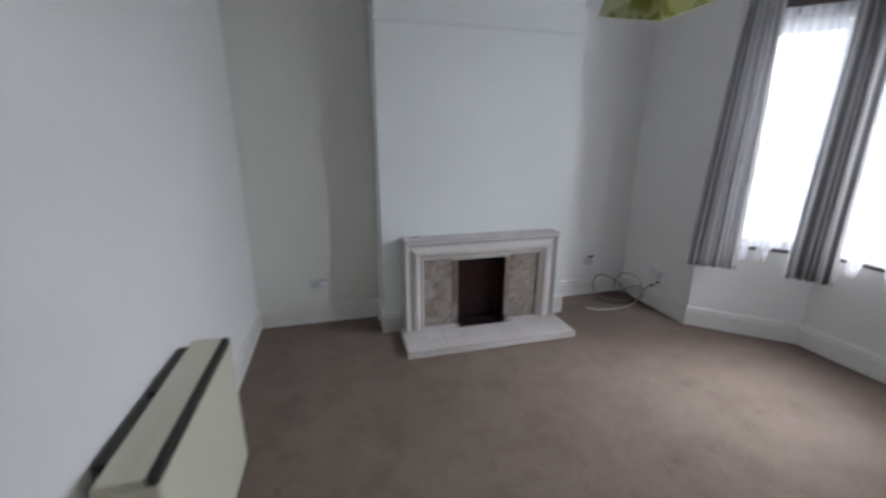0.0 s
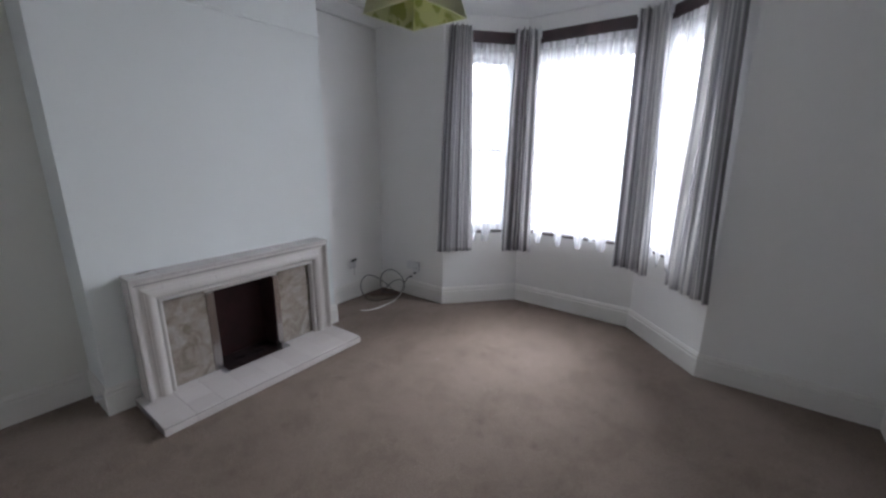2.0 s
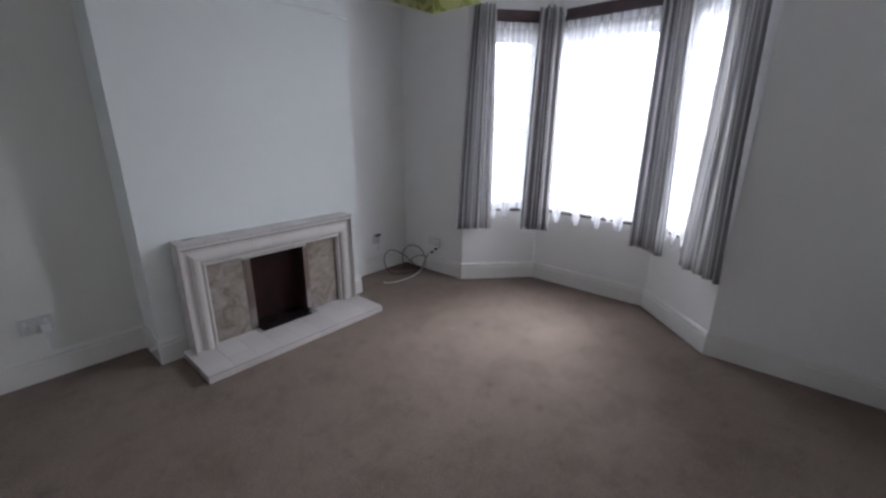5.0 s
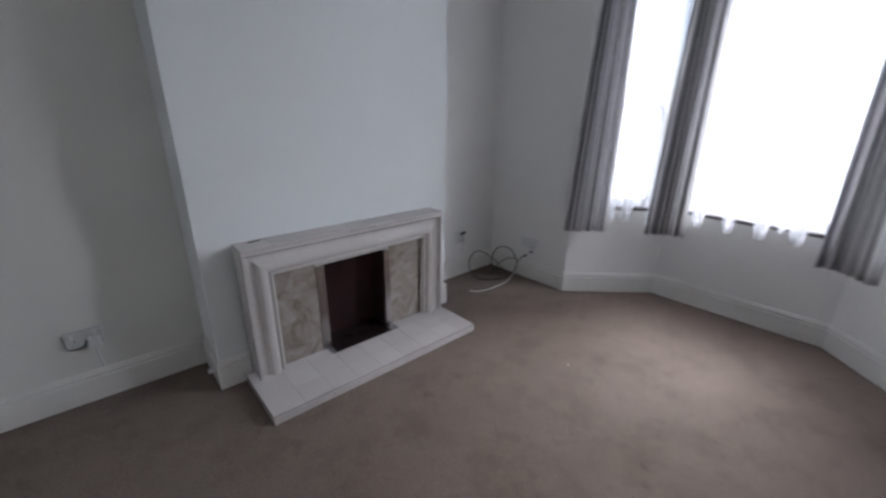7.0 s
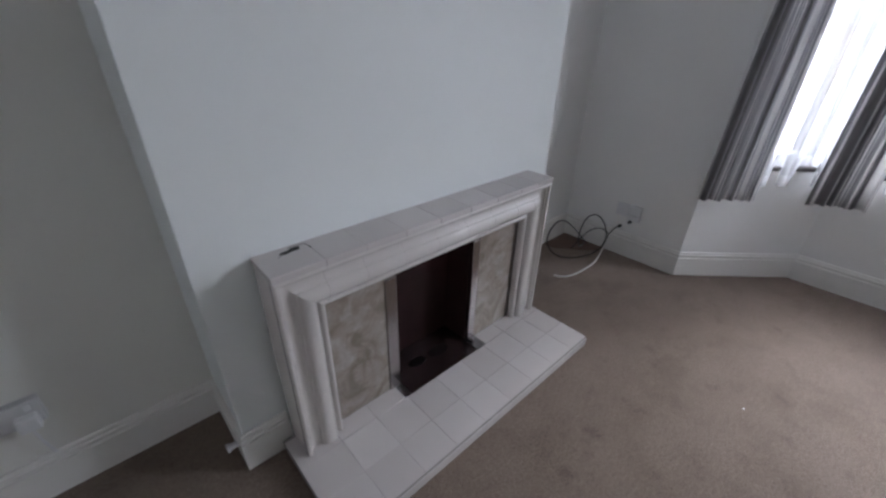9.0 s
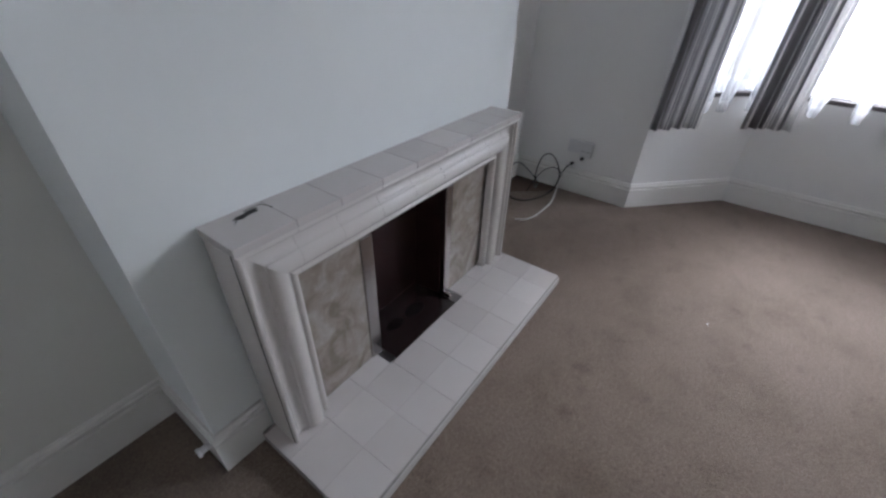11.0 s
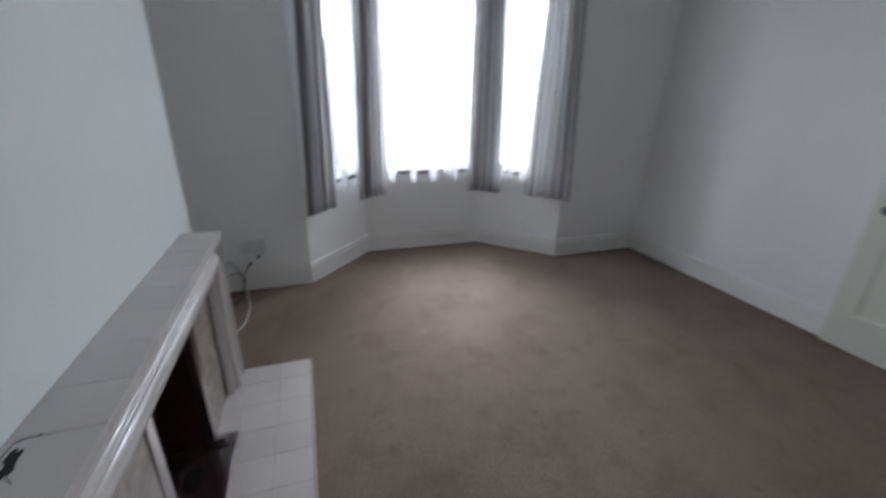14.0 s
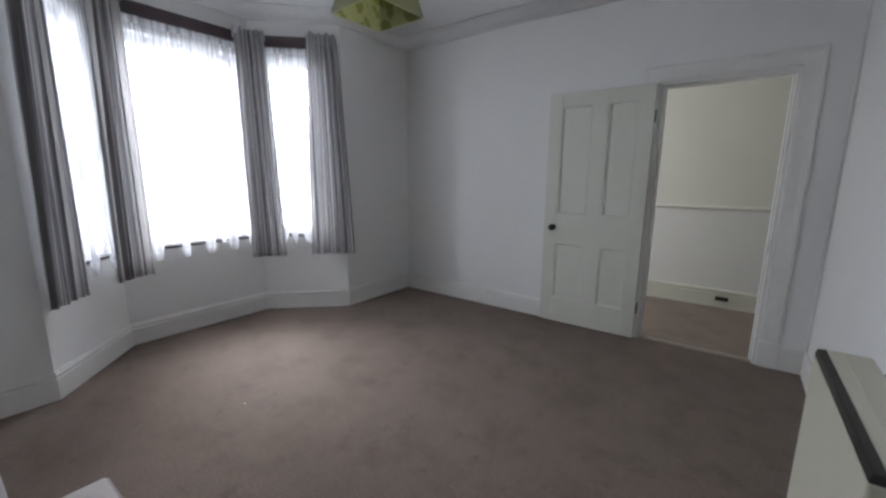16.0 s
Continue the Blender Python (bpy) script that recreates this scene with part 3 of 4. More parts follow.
for z in (0.26, 1.76):
    bm = bmesh.new()
    disc(bm, (DX0 - 0.003, DY0 + 0.006, z), (0, 0, 1), 0.006, 0.09, 12)
    box(bm, DX0 - 0.002, DX0 + 0.0005, DY0 + 0.004, DY1 - 0.006, z - 0.045, z + 0.045)
    door_part("hinge", bm, BRASS, "dark worn butt hinge")

hb = empty("cable_outlet", (0.085, HALL_S + 0.02, 0.095))
tagged(hb, "small dark brown surface socket on the hall skirting", "socket")
bm = bmesh.new()
box(bm, -0.055, 0.055, 0.0, 0.022, -0.02, 0.02, 0.005)
part("outlet_body", bm, BROWNPL, hb)
bm = bmesh.new()
box(bm, -0.015, 0.015, 0.0215, 0.026, -0.008, 0.008, 0.002)
part("outlet_cover", bm, BLACK, hb)

# ---- bay windows ----
BAYSEG = [(B4, B3), (B3, B2), (B2, B1)]
for k, (a, b) in enumerate(BAYSEG):
    a, b = Vector(a), Vector(b)
    d = (b - a).normalized()
    nrm = Vector((-d.y, d.x))            # into the room
    L = (b - a).length
    m0, m1 = (0.13, 0.10) if k == 0 else (0.10, 0.13) if k == 2 else (0.085, 0.085)
    s0, s1 = m0, L - m1
    basis = Matrix(((d.x, nrm.x, 0, a.x), (d.y, nrm.y, 0, a.y), (0, 0, 1, 0), (0, 0, 0, 1)))
    win = empty("window_%d" % (k + 1))
    win.matrix_world = basis
    structure(win, ("large single-pane bay window in white frame" if k == 1 else "narrow bay sash window in white painted frame"), "window")
    y0, y1 = -0.15, -0.09
    f = 0.05 if k != 1 else 0.06
    boxed("window_frame", (s0, s0 + f, y0, y1, SILL_Z, HEAD_Z), SASH, win, bevel=0.003)
    boxed("window_frame", (s1 - f, s1, y0, y1, SILL_Z, HEAD_Z), SASH, win, bevel=0.003)
    boxed("window_frame", (s0 + f, s1 - f, y0, y1, HEAD_Z - f, HEAD_Z), SASH, win, bevel=0.003)
    boxed("window_frame", (s0 + f, s1 - f, y0, y1, SILL_Z, SILL_Z + f * 1.2), SASH, win, bevel=0.003)
    mid = 1.50
    if k != 1:
        boxed("meeting_rail", (s0 + f, s1 - f, y0 + 0.005, y1 - 0.005, mid - 0.02, mid + 0.02), SASH, win, bevel=0.002)
        panes = ((SILL_Z + f * 1.2, mid - 0.02), (mid + 0.02, HEAD_Z - f))
    else:
        panes = ((SILL_Z + f * 1.2, HEAD_Z - f),)
    for z0, z1 in panes:
        g = boxed("pane", (s0 + f, s1 - f, y0 + 0.026, y0 + 0.032, z0, z1), GLASS, win)
        g.visible_shadow = False
    boxed("window_sill", (s0 - 0.03, s1 + 0.03, -0.088, 0.006, SILL_Z - 0.022, SILL_Z + 0.004), SILLWOOD, win, "dark narrow window board", bevel=0.004)
    mid_s, mid_z = (s0 + s1) / 2, (SILL_Z + HEAD_Z) / 2
    # low bright cloud over the houses opposite, and the high sky that lights the floor
    area_lamp("horizon_light", basis @ Vector((mid_s, -0.30, mid_z)), basis @ Vector((mid_s, 3.0, mid_z)), s1 - s0 + 0.04, HEAD_Z - SILL_Z + 0.10, HORIZON[k])
    area_lamp("sky_light", basis @ Vector((mid_s, -1.85, mid_z + 1.35)), basis @ Vector((mid_s, 0.0, mid_z)), s1 - s0 + 0.40, 2.0, SKY_LIGHT[k])

# dark pelmet rail that follows the bay
rail_line = offset_line([B4, B3, B2, B1], 0.012)
rail_line = [rail_line[0] + (rail_line[1] - rail_line[0]).normalized() * 0.07, rail_line[1], rail_line[2],
             rail_line[3] + (rail_line[2] - rail_line[3]).normalized() * 0.07]
bm = bmesh.new()
sweep(bm, rail_line, [(0.0, 2.412), (0.018, 2.406), (0.030, 2.412), (0.030, 2.492), (0.024, 2.502), (0.0, 2.502)])
rail = tagged(part("curtain_rail", bm, MAHOGANY), "dark mahogany curtain rail board following the bay", "curtain rail")

TRACK = offset_line([B4, B3, B2, B1], 0.085)
TL = [0.0]
for p, q in zip(TRACK, TRACK[1:]):
    TL.append(TL[-1] + (q - p).length)


def track_at(s, line=TRACK, lengths=TL):
    """Place and room-side normal at s metres along the curtain track, rounded at its corners."""
    def raw(u):
        u = max(u, -0.2)
        i = 0
        while i < len(line) - 2 and u > lengths[i + 1]:
            i += 1
        d = (line[i + 1] - line[i]).normalized()
        return line[i] + d * (u - lengths[i])
    r = 0.06
    pts = [raw(s + r * (q - 2) / 2) for q in range(5)]
    p = sum(pts, Vector((0, 0))) / 5
    d = (pts[4] - pts[0]).normalized()
    return p, Vector((-d.y, d.x))


def curtain(s0t, s1t, s0b, s1b, z0, z1, folds, seed, label, tie=False):
    rnd = random.Random(seed)
    nu, nv = folds * 28, 40
    am = [rnd.uniform(0.55, 1.25) for _ in range(folds + 2)]
    ob = empty("curtain")
    bm = bmesh.new()
    uvl = bm.loops.layers.uv.new("cloth")
    grid = []
    for j in range(nv + 1):
        v = j / nv
        z = z0 + (z1 - z0) * v
        row = []
        for i in range(nu + 1):
            u = i / nu
            w = max(0.0, 1 - v) ** 0.8
            s = (s0t + (s1t - s0t) * u) * (1 - w) + (s0b + (s1b - s0b) * u) * w
            f = u * folds
            k = int(min(f, folds - 1e-6))
            a = (am[k] * (1 - (f - k)) + am[k + 1] * (f - k))
            sway = 0.35 * math.sin(2.3 * z + seed + 2 * u)
            drift = noise.noise(Vector((f * 0.55, seed * 4.1, 0.25 * z)))
            fine = noise.noise(Vector((f * 1.7, seed * 2.3, 0.5 * z)))
            wave = math.sin(2 * math.pi * (f + 0.55 * drift + 0.16 * fine + 0.05 * sway * (1 - v)))
            wave = math.copysign(abs(wave) ** 0.8, wave)
            second = 0.55 * fine + 0.30 * math.sin(2 * math.pi * (2.3 * f + seed + 0.3 * sway))
            top = 1 - 0.45 * max(0.0, (v - 0.93) / 0.07)
            amp = (0.025 - 0.005 * w) * a * top
            p, n2 = track_at(s + 0.007 * math.cos(2 * math.pi * (f + 0.55 * drift)) * a)
            pleat = 0.009 * max(0.0, min(1.0, (v - 0.945) / 0.02)) * math.sin(2 * math.pi * 3.5 * f + seed)
            q = p + n2 * (amp * (wave + second) + pleat)
            zz = z + ((0.012 * fine + 0.008 * wave) if j == nv else 0.0) + (0.006 * drift if j == 0 else 0)
            row.append(bm.verts.new((q.x, q.y, zz)))
        grid.append(row)
    width = abs(s1t - s0t) * 2.6
    for j in range(nv):
        for i in range(nu):
            fc = bm.faces.new((grid[j][i], grid[j][i + 1], grid[j + 1][i + 1], grid[j + 1][i]))
            for lp, (a, b) in zip(fc.loops, ((i, j), (i + 1, j), (i + 1, j + 1), (i, j + 1))):
                lp[uvl].uv = (seed * 3.7 + a / nu * width, b / nv * (z1 - z0))
    cloth = smooth(part("cloth", bm, CURTAIN, ob))
    so = cloth.modifiers.new("thick", "SOLIDIFY")
    so.thickness = 0.003
    # heading tape behind the pleats
    bm = bmesh.new()
    line = [track_at(s0t + (s1t - s0t) * q / 8)[0] + track_at(s0t + (s1t - s0t) * q / 8)[1] * -0.020 for q in range(9)]
    sweep(bm, line, [(0.0, z1 - 0.085), (0.003, z1 - 0.085), (0.003, z1 - 0.012), (0.0, z1 - 0.012)])
    part("heading_tape", bm, WHITEPL, ob, "white curtain heading tape")
    if tie:
        p, n2 = track_at(s1t if tie > 0 else s0t)
        bm = bmesh.new()
        box(bm, -0.012, 0.012, -0.008, 0.008, -0.022, 0.022, 0.005)
        bmesh.ops.transform(bm, verts=bm.verts, matrix=Matrix.Translation((p.x + n2.x * 0.04, p.y + n2.y * 0.04, z1 - 0.045)))
        part("cord_toggle", bm, WHITEPL, ob, "small white cord toggle")
    return tagged(ob, label, "curtain", "bay window curtains")


L1, L2, L3 = TL[1], TL[2], TL[3]
curtain(0.030, 0.285, -0.085, 0.315, 0.555, 2.525, 4, 5, "grey striped curtain bunched at the end of the bay")
curtain(L1 - 0.125, L1 + 0.135, L1 - 0.20, L1 + 0.12, 0.545, 2.522, 5, 2, "grey striped curtain gathered at a bay corner", 1)
curtain(L2 - 0.125, L2 + 0.105, L2 - 0.145, L2 + 0.155, 0.545, 2.522, 5, 3, "grey striped curtain gathered at a bay corner", -1)
curtain(L3 - 0.235, L3 - 0.035, L3 - 0.265, L3 + 0.075, 0.560, 2.525, 5, 4, "grey striped curtain bunched beside the alcove")

NETLINE = offset_line([B4, B3, B2, B1], 0.040)
NL = [0.0]
for p, q in zip(NETLINE, NETLINE[1:]):
    NL.append(NL[-1] + (q - p).length)


def net(s0, s1, seed, label):
    rnd = random.Random(seed)
    n = int((s1 - s0) / 0.007)
    ob_bm = bmesh.new()
    uvl = ob_bm.loops.layers.uv.new("cloth")
    zs = (0.0, 0.012, 0.024, 0.036, 0.10, 0.2, 0.4, 0.6, 0.8, 0.93, 0.97, 1.0)
    rows = []
    for j, v in enumerate(zs):
        row = []
        for i in range(n + 1):
            s = s0 + (s1 - s0) * i / n
            p, n2 = track_at(s, NETLINE, NL)
            g = noise.noise(Vector((s * 9, seed * 5.0, 0)))
            g2 = noise.noise(Vector((s * 26, seed * 3.0, v * 1.5)))
            amp = 0.007 + 0.004 * (1 - v)
            off = amp * math.sin(2 * math.pi * s / 0.0925 + 5.2 * g + 0.6 * v) + 0.012 * max(0.0, 0.10 - v) * 10 + 0.003 * g2
            lift = 0.118 * max(0.0, min(1.0, 0.45 + 2.6 * math.sin(2 * math.pi * s / 0.185 + 2.6 * g) + 1.6 * noise.noise(Vector((s * 9, seed * 7.3, 4)))))
            bottom = 0.640 + lift
            z = bottom + (2.405 - bottom) * v
            q = p + n2 * off
            row.append(ob_bm.verts.new((q.x, q.y, z)))
        rows.append(row)
    for k, (a, b) in enumerate(zip(rows, rows[1:])):
        for i in range(n):
            fc = ob_bm.faces.new((a[i], a[i + 1], b[i + 1], b[i]))
            fc.material_index = 1 if k < 3 or k == len(rows) - 2 else 0
            for lp, (x, y) in zip(fc.loops, ((i, k), (i + 1, k), (i + 1, k + 1), (i, k + 1))):
                lp[uvl].uv = (seed * 7.3 + (s1 - s0) * x / n, zs[y])
    ob = smooth(part("net_curtain", ob_bm, NET))
    ob.data.materials.append(NETHEM)
    return tagged(ob, label, "net curtain", "bay window nets")


net(0.09, NL[1] - 0.02, 1, "sheer white voile net in the side bay window")
net(NL[1] + 0.02, NL[2] - 0.02, 2, "wide sheer white voile net in the centre bay window")
net(NL[2] + 0.02, NL[3] - 0.09, 3, "sheer white voile net in the side bay window")

# ---- fireplace ----
fire = empty("fireplace", (1.395, 3.2, 0.0))
tagged(fire, "pale tiled fireplace surround with mottled panels and raised hearth", "fireplace")
finv = Matrix.Translation(-fire.location)


def fpart(name, bm, mat, label="", parent=None):
    bmesh.ops.transform(bm, verts=bm.verts, matrix=finv)
    return part(name, bm, mat, parent or fire, label)


HZ = 0.050
bm = bmesh.new()
box(bm, 0.700, 2.068, 2.918, BF - 0.02, 0, HZ - 0.006)
fpart("hearth_base", bm, GROUT)
JX = [0.697, 0.861, 1.014, 1.167, 1.322, 1.477, 1.630, 1.785, 1.938, 2.071]
JY = [2.914, 3.066, 3.218, 3.348]
hearth = []
g = 0.0009
for i in range(9):
    for j in range(3):
        x0, x1, y0, y1 = JX[i] + g, JX[i + 1] - g, JY[j] + g, JY[j + 1] - g
        if j == 2:
            if x1 < OX0 - 0.03 and x1 > 1.10:
                x1 = OX0 - 0.036
            if x0 > OX1 and x0 < OX1 + 0.06:
                x0 = OX1 + 0.052
            if x0 > 1.14 and x1 < 1.645:
                continue
        bm = bmesh.new()
        box(bm, x0, x1, y0, y1, HZ - (0.014 if j else 0.05), HZ, 0.0005 if j else 0)
        if j == 0:      # rounded nosing along the front edge
            nose = [e for e in bm.edges if all(v.co.z > HZ - 1e-5 and v.co.y < y0 + 1e-5 for v in e.verts)]
            bmesh.ops.bevel(bm, geom=nose, offset=0.009, segments=4, affect="EDGES")
        fpart("tile", bm, TILE)

# mantel shelf tiles
bm = bmesh.new()
box(bm, FX0 + 0.01, FX1 - 0.01, FY + 0.02, BF - 0.001, FTOP - 0.05, FTOP - 0.008)
box(bm, FX0 + 0.012, FX0 + 0.17, TRIM_Y + 0.008, BF - 0.001, 0.0, FTOP - 0.02)
box(bm, FX1 - 0.17, FX1 - 0.012, TRIM_Y + 0.008, BF - 0.001, 0.0, FTOP - 0.02)
box(bm, FX0 + 0.17, FX1 - 0.17, TRIM_Y + 0.008, BF - 0.001, OTOP + 0.032, FTOP - 0.02)
fpart("surround_core", bm, GROUT)
MX = [FX0, 0.903, 1.040, 1.194, 1.348, 1.504, 1.658, 1.812, 1.936, FX1]
for i in range(9):
    bm = bmesh.new()
    box(bm, MX[i] + (0.0008 if i else 0), MX[i + 1] - (0.0008 if i < 8 else 0), FY - 0.004, BF - 0.001, FTOP - 0.022, FTOP, 0.0012, 2)
    mantel_tile = fpart("mantel_tile", bm, TILE)
    if i == 0:
        chipped_tile = mantel_tile
bm = bmesh.new()
rnd = random.Random(5)
ring = []
for k in range(22):
    a = 2 * math.pi * k / 22
    r = 1 + 0.35 * rnd.uniform(-1, 1)
    ring.append((0.845 + 0.030 * r * math.cos(a), 3.345 + 0.010 * r * math.sin(a) + 0.006 * math.cos(a)))
prism(bm, [(x, y, FTOP - 0.002) for x, y in ring], [(x, y, FTOP + 0.0012) for x, y in ring])
fpart("chip", bm, CHIP, "dark chipped spot in the mantel tile", chipped_tile)
for pts in ([(0.815, 3.338), (0.800, 3.322)], [(0.848, 3.361), (0.860, 3.3655), (0.893, 3.364), (0.900, 3.352), (0.903, 3.33)]):
    bm = bmesh.new()
    sweep(bm, pts, [(0, FTOP - 0.002), (0.0018, FTOP - 0.002), (0.0018, FTOP + 0.0008), (0, FTOP + 0.0008)])
    fpart("crack", bm, CHIP, parent=chipped_tile)


# moulded frame: profile as (distance in from the outer edge, forward of the panel)
def bulge(c, r, rf, a0, a1, k):
    return [(c[0] - r * math.cos(radians(a0 + (a1 - a0) * i / k)), c[1] + rf * math.sin(radians(a0 + (a1 - a0) * i / k))) for i in range(k + 1)]


depth = PANEL_Y - FY
PROFILE = [(0.0, -0.09), (0.0, depth - 0.005), (0.004, depth), (0.013, depth), (0.0155, depth - 0.002), (0.0165, depth - 0.018), (0.0185, depth - 0.018), (0.0190, depth - 0.011)]
PROFILE += bulge((0.040, depth - 0.011), 0.022, -0.017, 0, 180, 8)[1:]          # hollow
PROFILE += bulge((0.092, depth - 0.021), 0.030, 0.022, 20, 172, 10)              # round
PROFILE += [(0.1225, depth - 0.024), (0.1235, depth - 0.046), (0.1275, depth - 0.046), (0.1285, depth - 0.033)]
PROFILE += bulge((0.1405, depth - 0.033), 0.011, 0.013, 0, 180, 7)
PROFILE += [(0.153, 0.001), (0.156, -0.012)]


def frame_piece(name, ends, out):
    """A stretch of the moulding between two plan cuts; out maps (along, in, forward) to world."""
    bm = bmesh.new()
    lo = [bm.verts.new(out(ends[0](d), d, f)) for d, f in PROFILE]
    hi = [bm.verts.new(out(ends[1](d), d, f)) for d, f in PROFILE]
    for a in range(len(PROFILE) - 1):
        bm.faces.new((lo[a], lo[a + 1], hi[a + 1], hi[a]))
    bm.faces.new([bm.verts.new(v.co) for v in lo])
    bm.faces.new([bm.verts.new(v.co) for v in hi][::-1])
    ob = fpart(name, bm, MOULD)
    for p in ob.data.polygons:
        p.use_smooth = len(p.vertices) == 4
    return ob


FT = FTOP - 0.023
for x, sg in ((FX0, 1), (FX1, -1)):
    zs = [HZ, 0.30, 0.55, None] if sg > 0 else [HZ, 0.31, 0.56, None]
    for a, b in zip(zs, zs[1:]):
        e0 = (lambda d, a=a: a + (0.0003 if a > HZ else 0))
        e1 = (lambda d, b=b: (b - 0.0003) if b else FT - d)
        frame_piece("jamb_moulding", (e0, e1), lambda s, d, f, x=x, sg=sg: (x + sg * d, PANEL_Y - f, s))
for i in range(9):
    a = (lambda d: FX0 + d) if i == 0 else (lambda d, v=MX[i]: max(v + 0.0004, FX0 + d))
    b = (lambda d: FX1 - d) if i == 8 else (lambda d, v=MX[i + 1]: min(v - 0.0004, FX1 - d))
    if i == 0:
        b = lambda d, v=MX[1]: max(v - 0.0004, FX0 + d)
    if i == 8:
        a = lambda d, v=MX[8]: min(v + 0.0004, FX1 - d)
    frame_piece("head_moulding", (a, b), lambda s, d, f: (s, PANEL_Y - f, FT - d))

PTOP = FT - 0.154
for x0, x1 in ((FX0 + 0.154, OX0 - 0.052), (OX1 + 0.044, FX1 - 0.154)):
    bm = bmesh.new()
    box(bm, x0, x1, PANEL_Y + 0.020, TRIM_Y + 0.010, HZ, PTOP + 0.004, 0.002)
    fpart("panel", bm, MARBLE, "mottled beige glazed side panel")
bm = bmesh.new()
box(bm, OX0 - 0.051, OX1 + 0.043, TRIM_Y - 0.002, TRIM_Y + 0.02, OTOP, PTOP + 0.004, 0.002)
fpart("lintel_tile", bm, MOULD)
for x0, x1 in ((OX0 - 0.051, OX0), (OX1, OX1 + 0.043)):
    bm = bmesh.new()
    box(bm, x0, x1, TRIM_Y - 0.012, TRIM_Y + 0.014, HZ - 0.002, OTOP - 0.001, 0.003)
    metal_trim = fpart("metal_trim", bm, CHROME, "dull chrome upright trim beside the fire opening")
bm = bmesh.new()
box(bm, OX1 - 0.005, OX1 + 0.009, TRIM_Y - 0.050, TRIM_Y - 0.014, HZ + 0.001, HZ + 0.026, 0.003)
fpart("trim_foot", bm, CHROME, "bright metal foot of the fire trim", metal_trim)

for x0, x1 in ((OX0 - 0.030, OX0 + 0.004), (OX1 - 0.004, OX1 + 0.047)):
    bm = bmesh.new()
    box(bm, x0, x1, 3.2205, TRIM_Y - 0.013, HZ - 0.0025, HZ + 0.0005, 0.0008)
    fpart("plate_end", bm, STEEL, "dull chrome end of the firebox plate")

# firebox
by1, fy0 = 3.475, TRIM_Y + 0.016


def slab(low, z0, z1, mat, name, label="", shift=0.0):
    bm = bmesh.new()
    prism(bm, [(x, y, z0) for x, y in low], [(x, y - shift, z1) for x, y in low])
    return fpart(name, bm, mat, label)


slab([(OX0 - 0.02, fy0), (OX0, fy0), (OX0 + 0.012, by1), (OX0 - 0.02, by1)], HZ, OTOP + 0.02, FIREBLACK, "firebox_side", "dark reddish-brown firebox side")
slab([(OX1, fy0), (OX1 + 0.02, fy0), (OX1 + 0.02, by1), (OX1 - 0.012, by1)], HZ, OTOP + 0.02, FIREBLACK, "firebox_side", "dark reddish-brown firebox side")
slab([(OX0 + 0.010, by1 - 0.022), (OX1 - 0.010, by1 - 0.022), (OX1 - 0.010, by1 - 0.002), (OX0 + 0.010, by1 - 0.002)], HZ - 0.001, OTOP + 0.02, FIREBLACK, "fireback",
     "dark reddish-brown glossy fireback", 0.012)
slab([(OX0 - 0.02, fy0 + 0.006), (OX1 + 0.02, fy0 + 0.006), (OX1 + 0.02, by1), (OX0 - 0.02, by1)], OTOP + 0.0205, OTOP + 0.03, MATTBLACK, "firebox_roof")
bm = bmesh.new()
box(bm, OX0 - 0.030, OX1 + 0.048, 3.2195, by1, 0.006, HZ - 0.002, 0.003)
fpart("base_plate", bm, FIREGLOSS, "scorched dark brown enamel plate on the firebox floor")
# two flat black patches on the firebox plate
rnd = random.Random(11)
for cx, cy, rx, ry in ((1.322, 3.345, 0.046, 0.028), (1.445, 3.340, 0.060, 0.034)):
    bm = bmesh.new()
    edge = []
    for q in range(18):
        a = 2 * math.pi * q / 18
        r = rnd.uniform(0.93, 1.07)
        edge.append((cx + rx * r * math.cos(a), cy + ry * r * math.sin(a)))
    prism(bm, [(x, y, HZ - 0.003) for x, y in edge], [(cx + (x - cx) * 0.82, cy + (y - cy) * 0.82, HZ + 0.001) for x, y in edge])
    fpart("soot_patch", bm, MATTBLACK, "flat black patch on the plate")
bm = bmesh.new()
box(bm, FX0 - 0.0010, FX0 + 0.001, FY + 0.009, FY + 0.0130, HZ, FTOP - 0.022)
fpart("side_joint", bm, CHIP)

# small white pipe stub low on the corner of the chimney breast
bm = bmesh.new()
disc(bm, (BL - 0.034, BF + 0.02, 0.118), (1, 0, 0), 0.011, 0.030, 16)
disc(bm, (BL - 0.050, BF + 0.02, 0.118), (1, 0, 0), 0.015, 0.010, 16)
tagged(smooth(part("pipe_stub", bm, WHITEPL)), "short white capped pipe stub at the chimney breast skirting", "pipe")

# ---- wall heater ----
HX0, HX1, HY0, HY1, HH0, HH1 = W + 0.006, -0.222, 1.36, 2.14, 0.075, 0.705
heat = empty("storage_heater", ((HX0 + HX1) / 2, (HY0 + HY1) / 2, 0.0))
tagged(heat, "cream enamelled wall heater with dark brown top grilles", "heater")
hinv = Matrix.Translation(-heat.location)


def hpart(name, bm, mat, label="", parent=None):
    bmesh.ops.transform(bm, verts=bm.verts, matrix=hinv)
    return part(name, bm, mat, parent or heat, label)


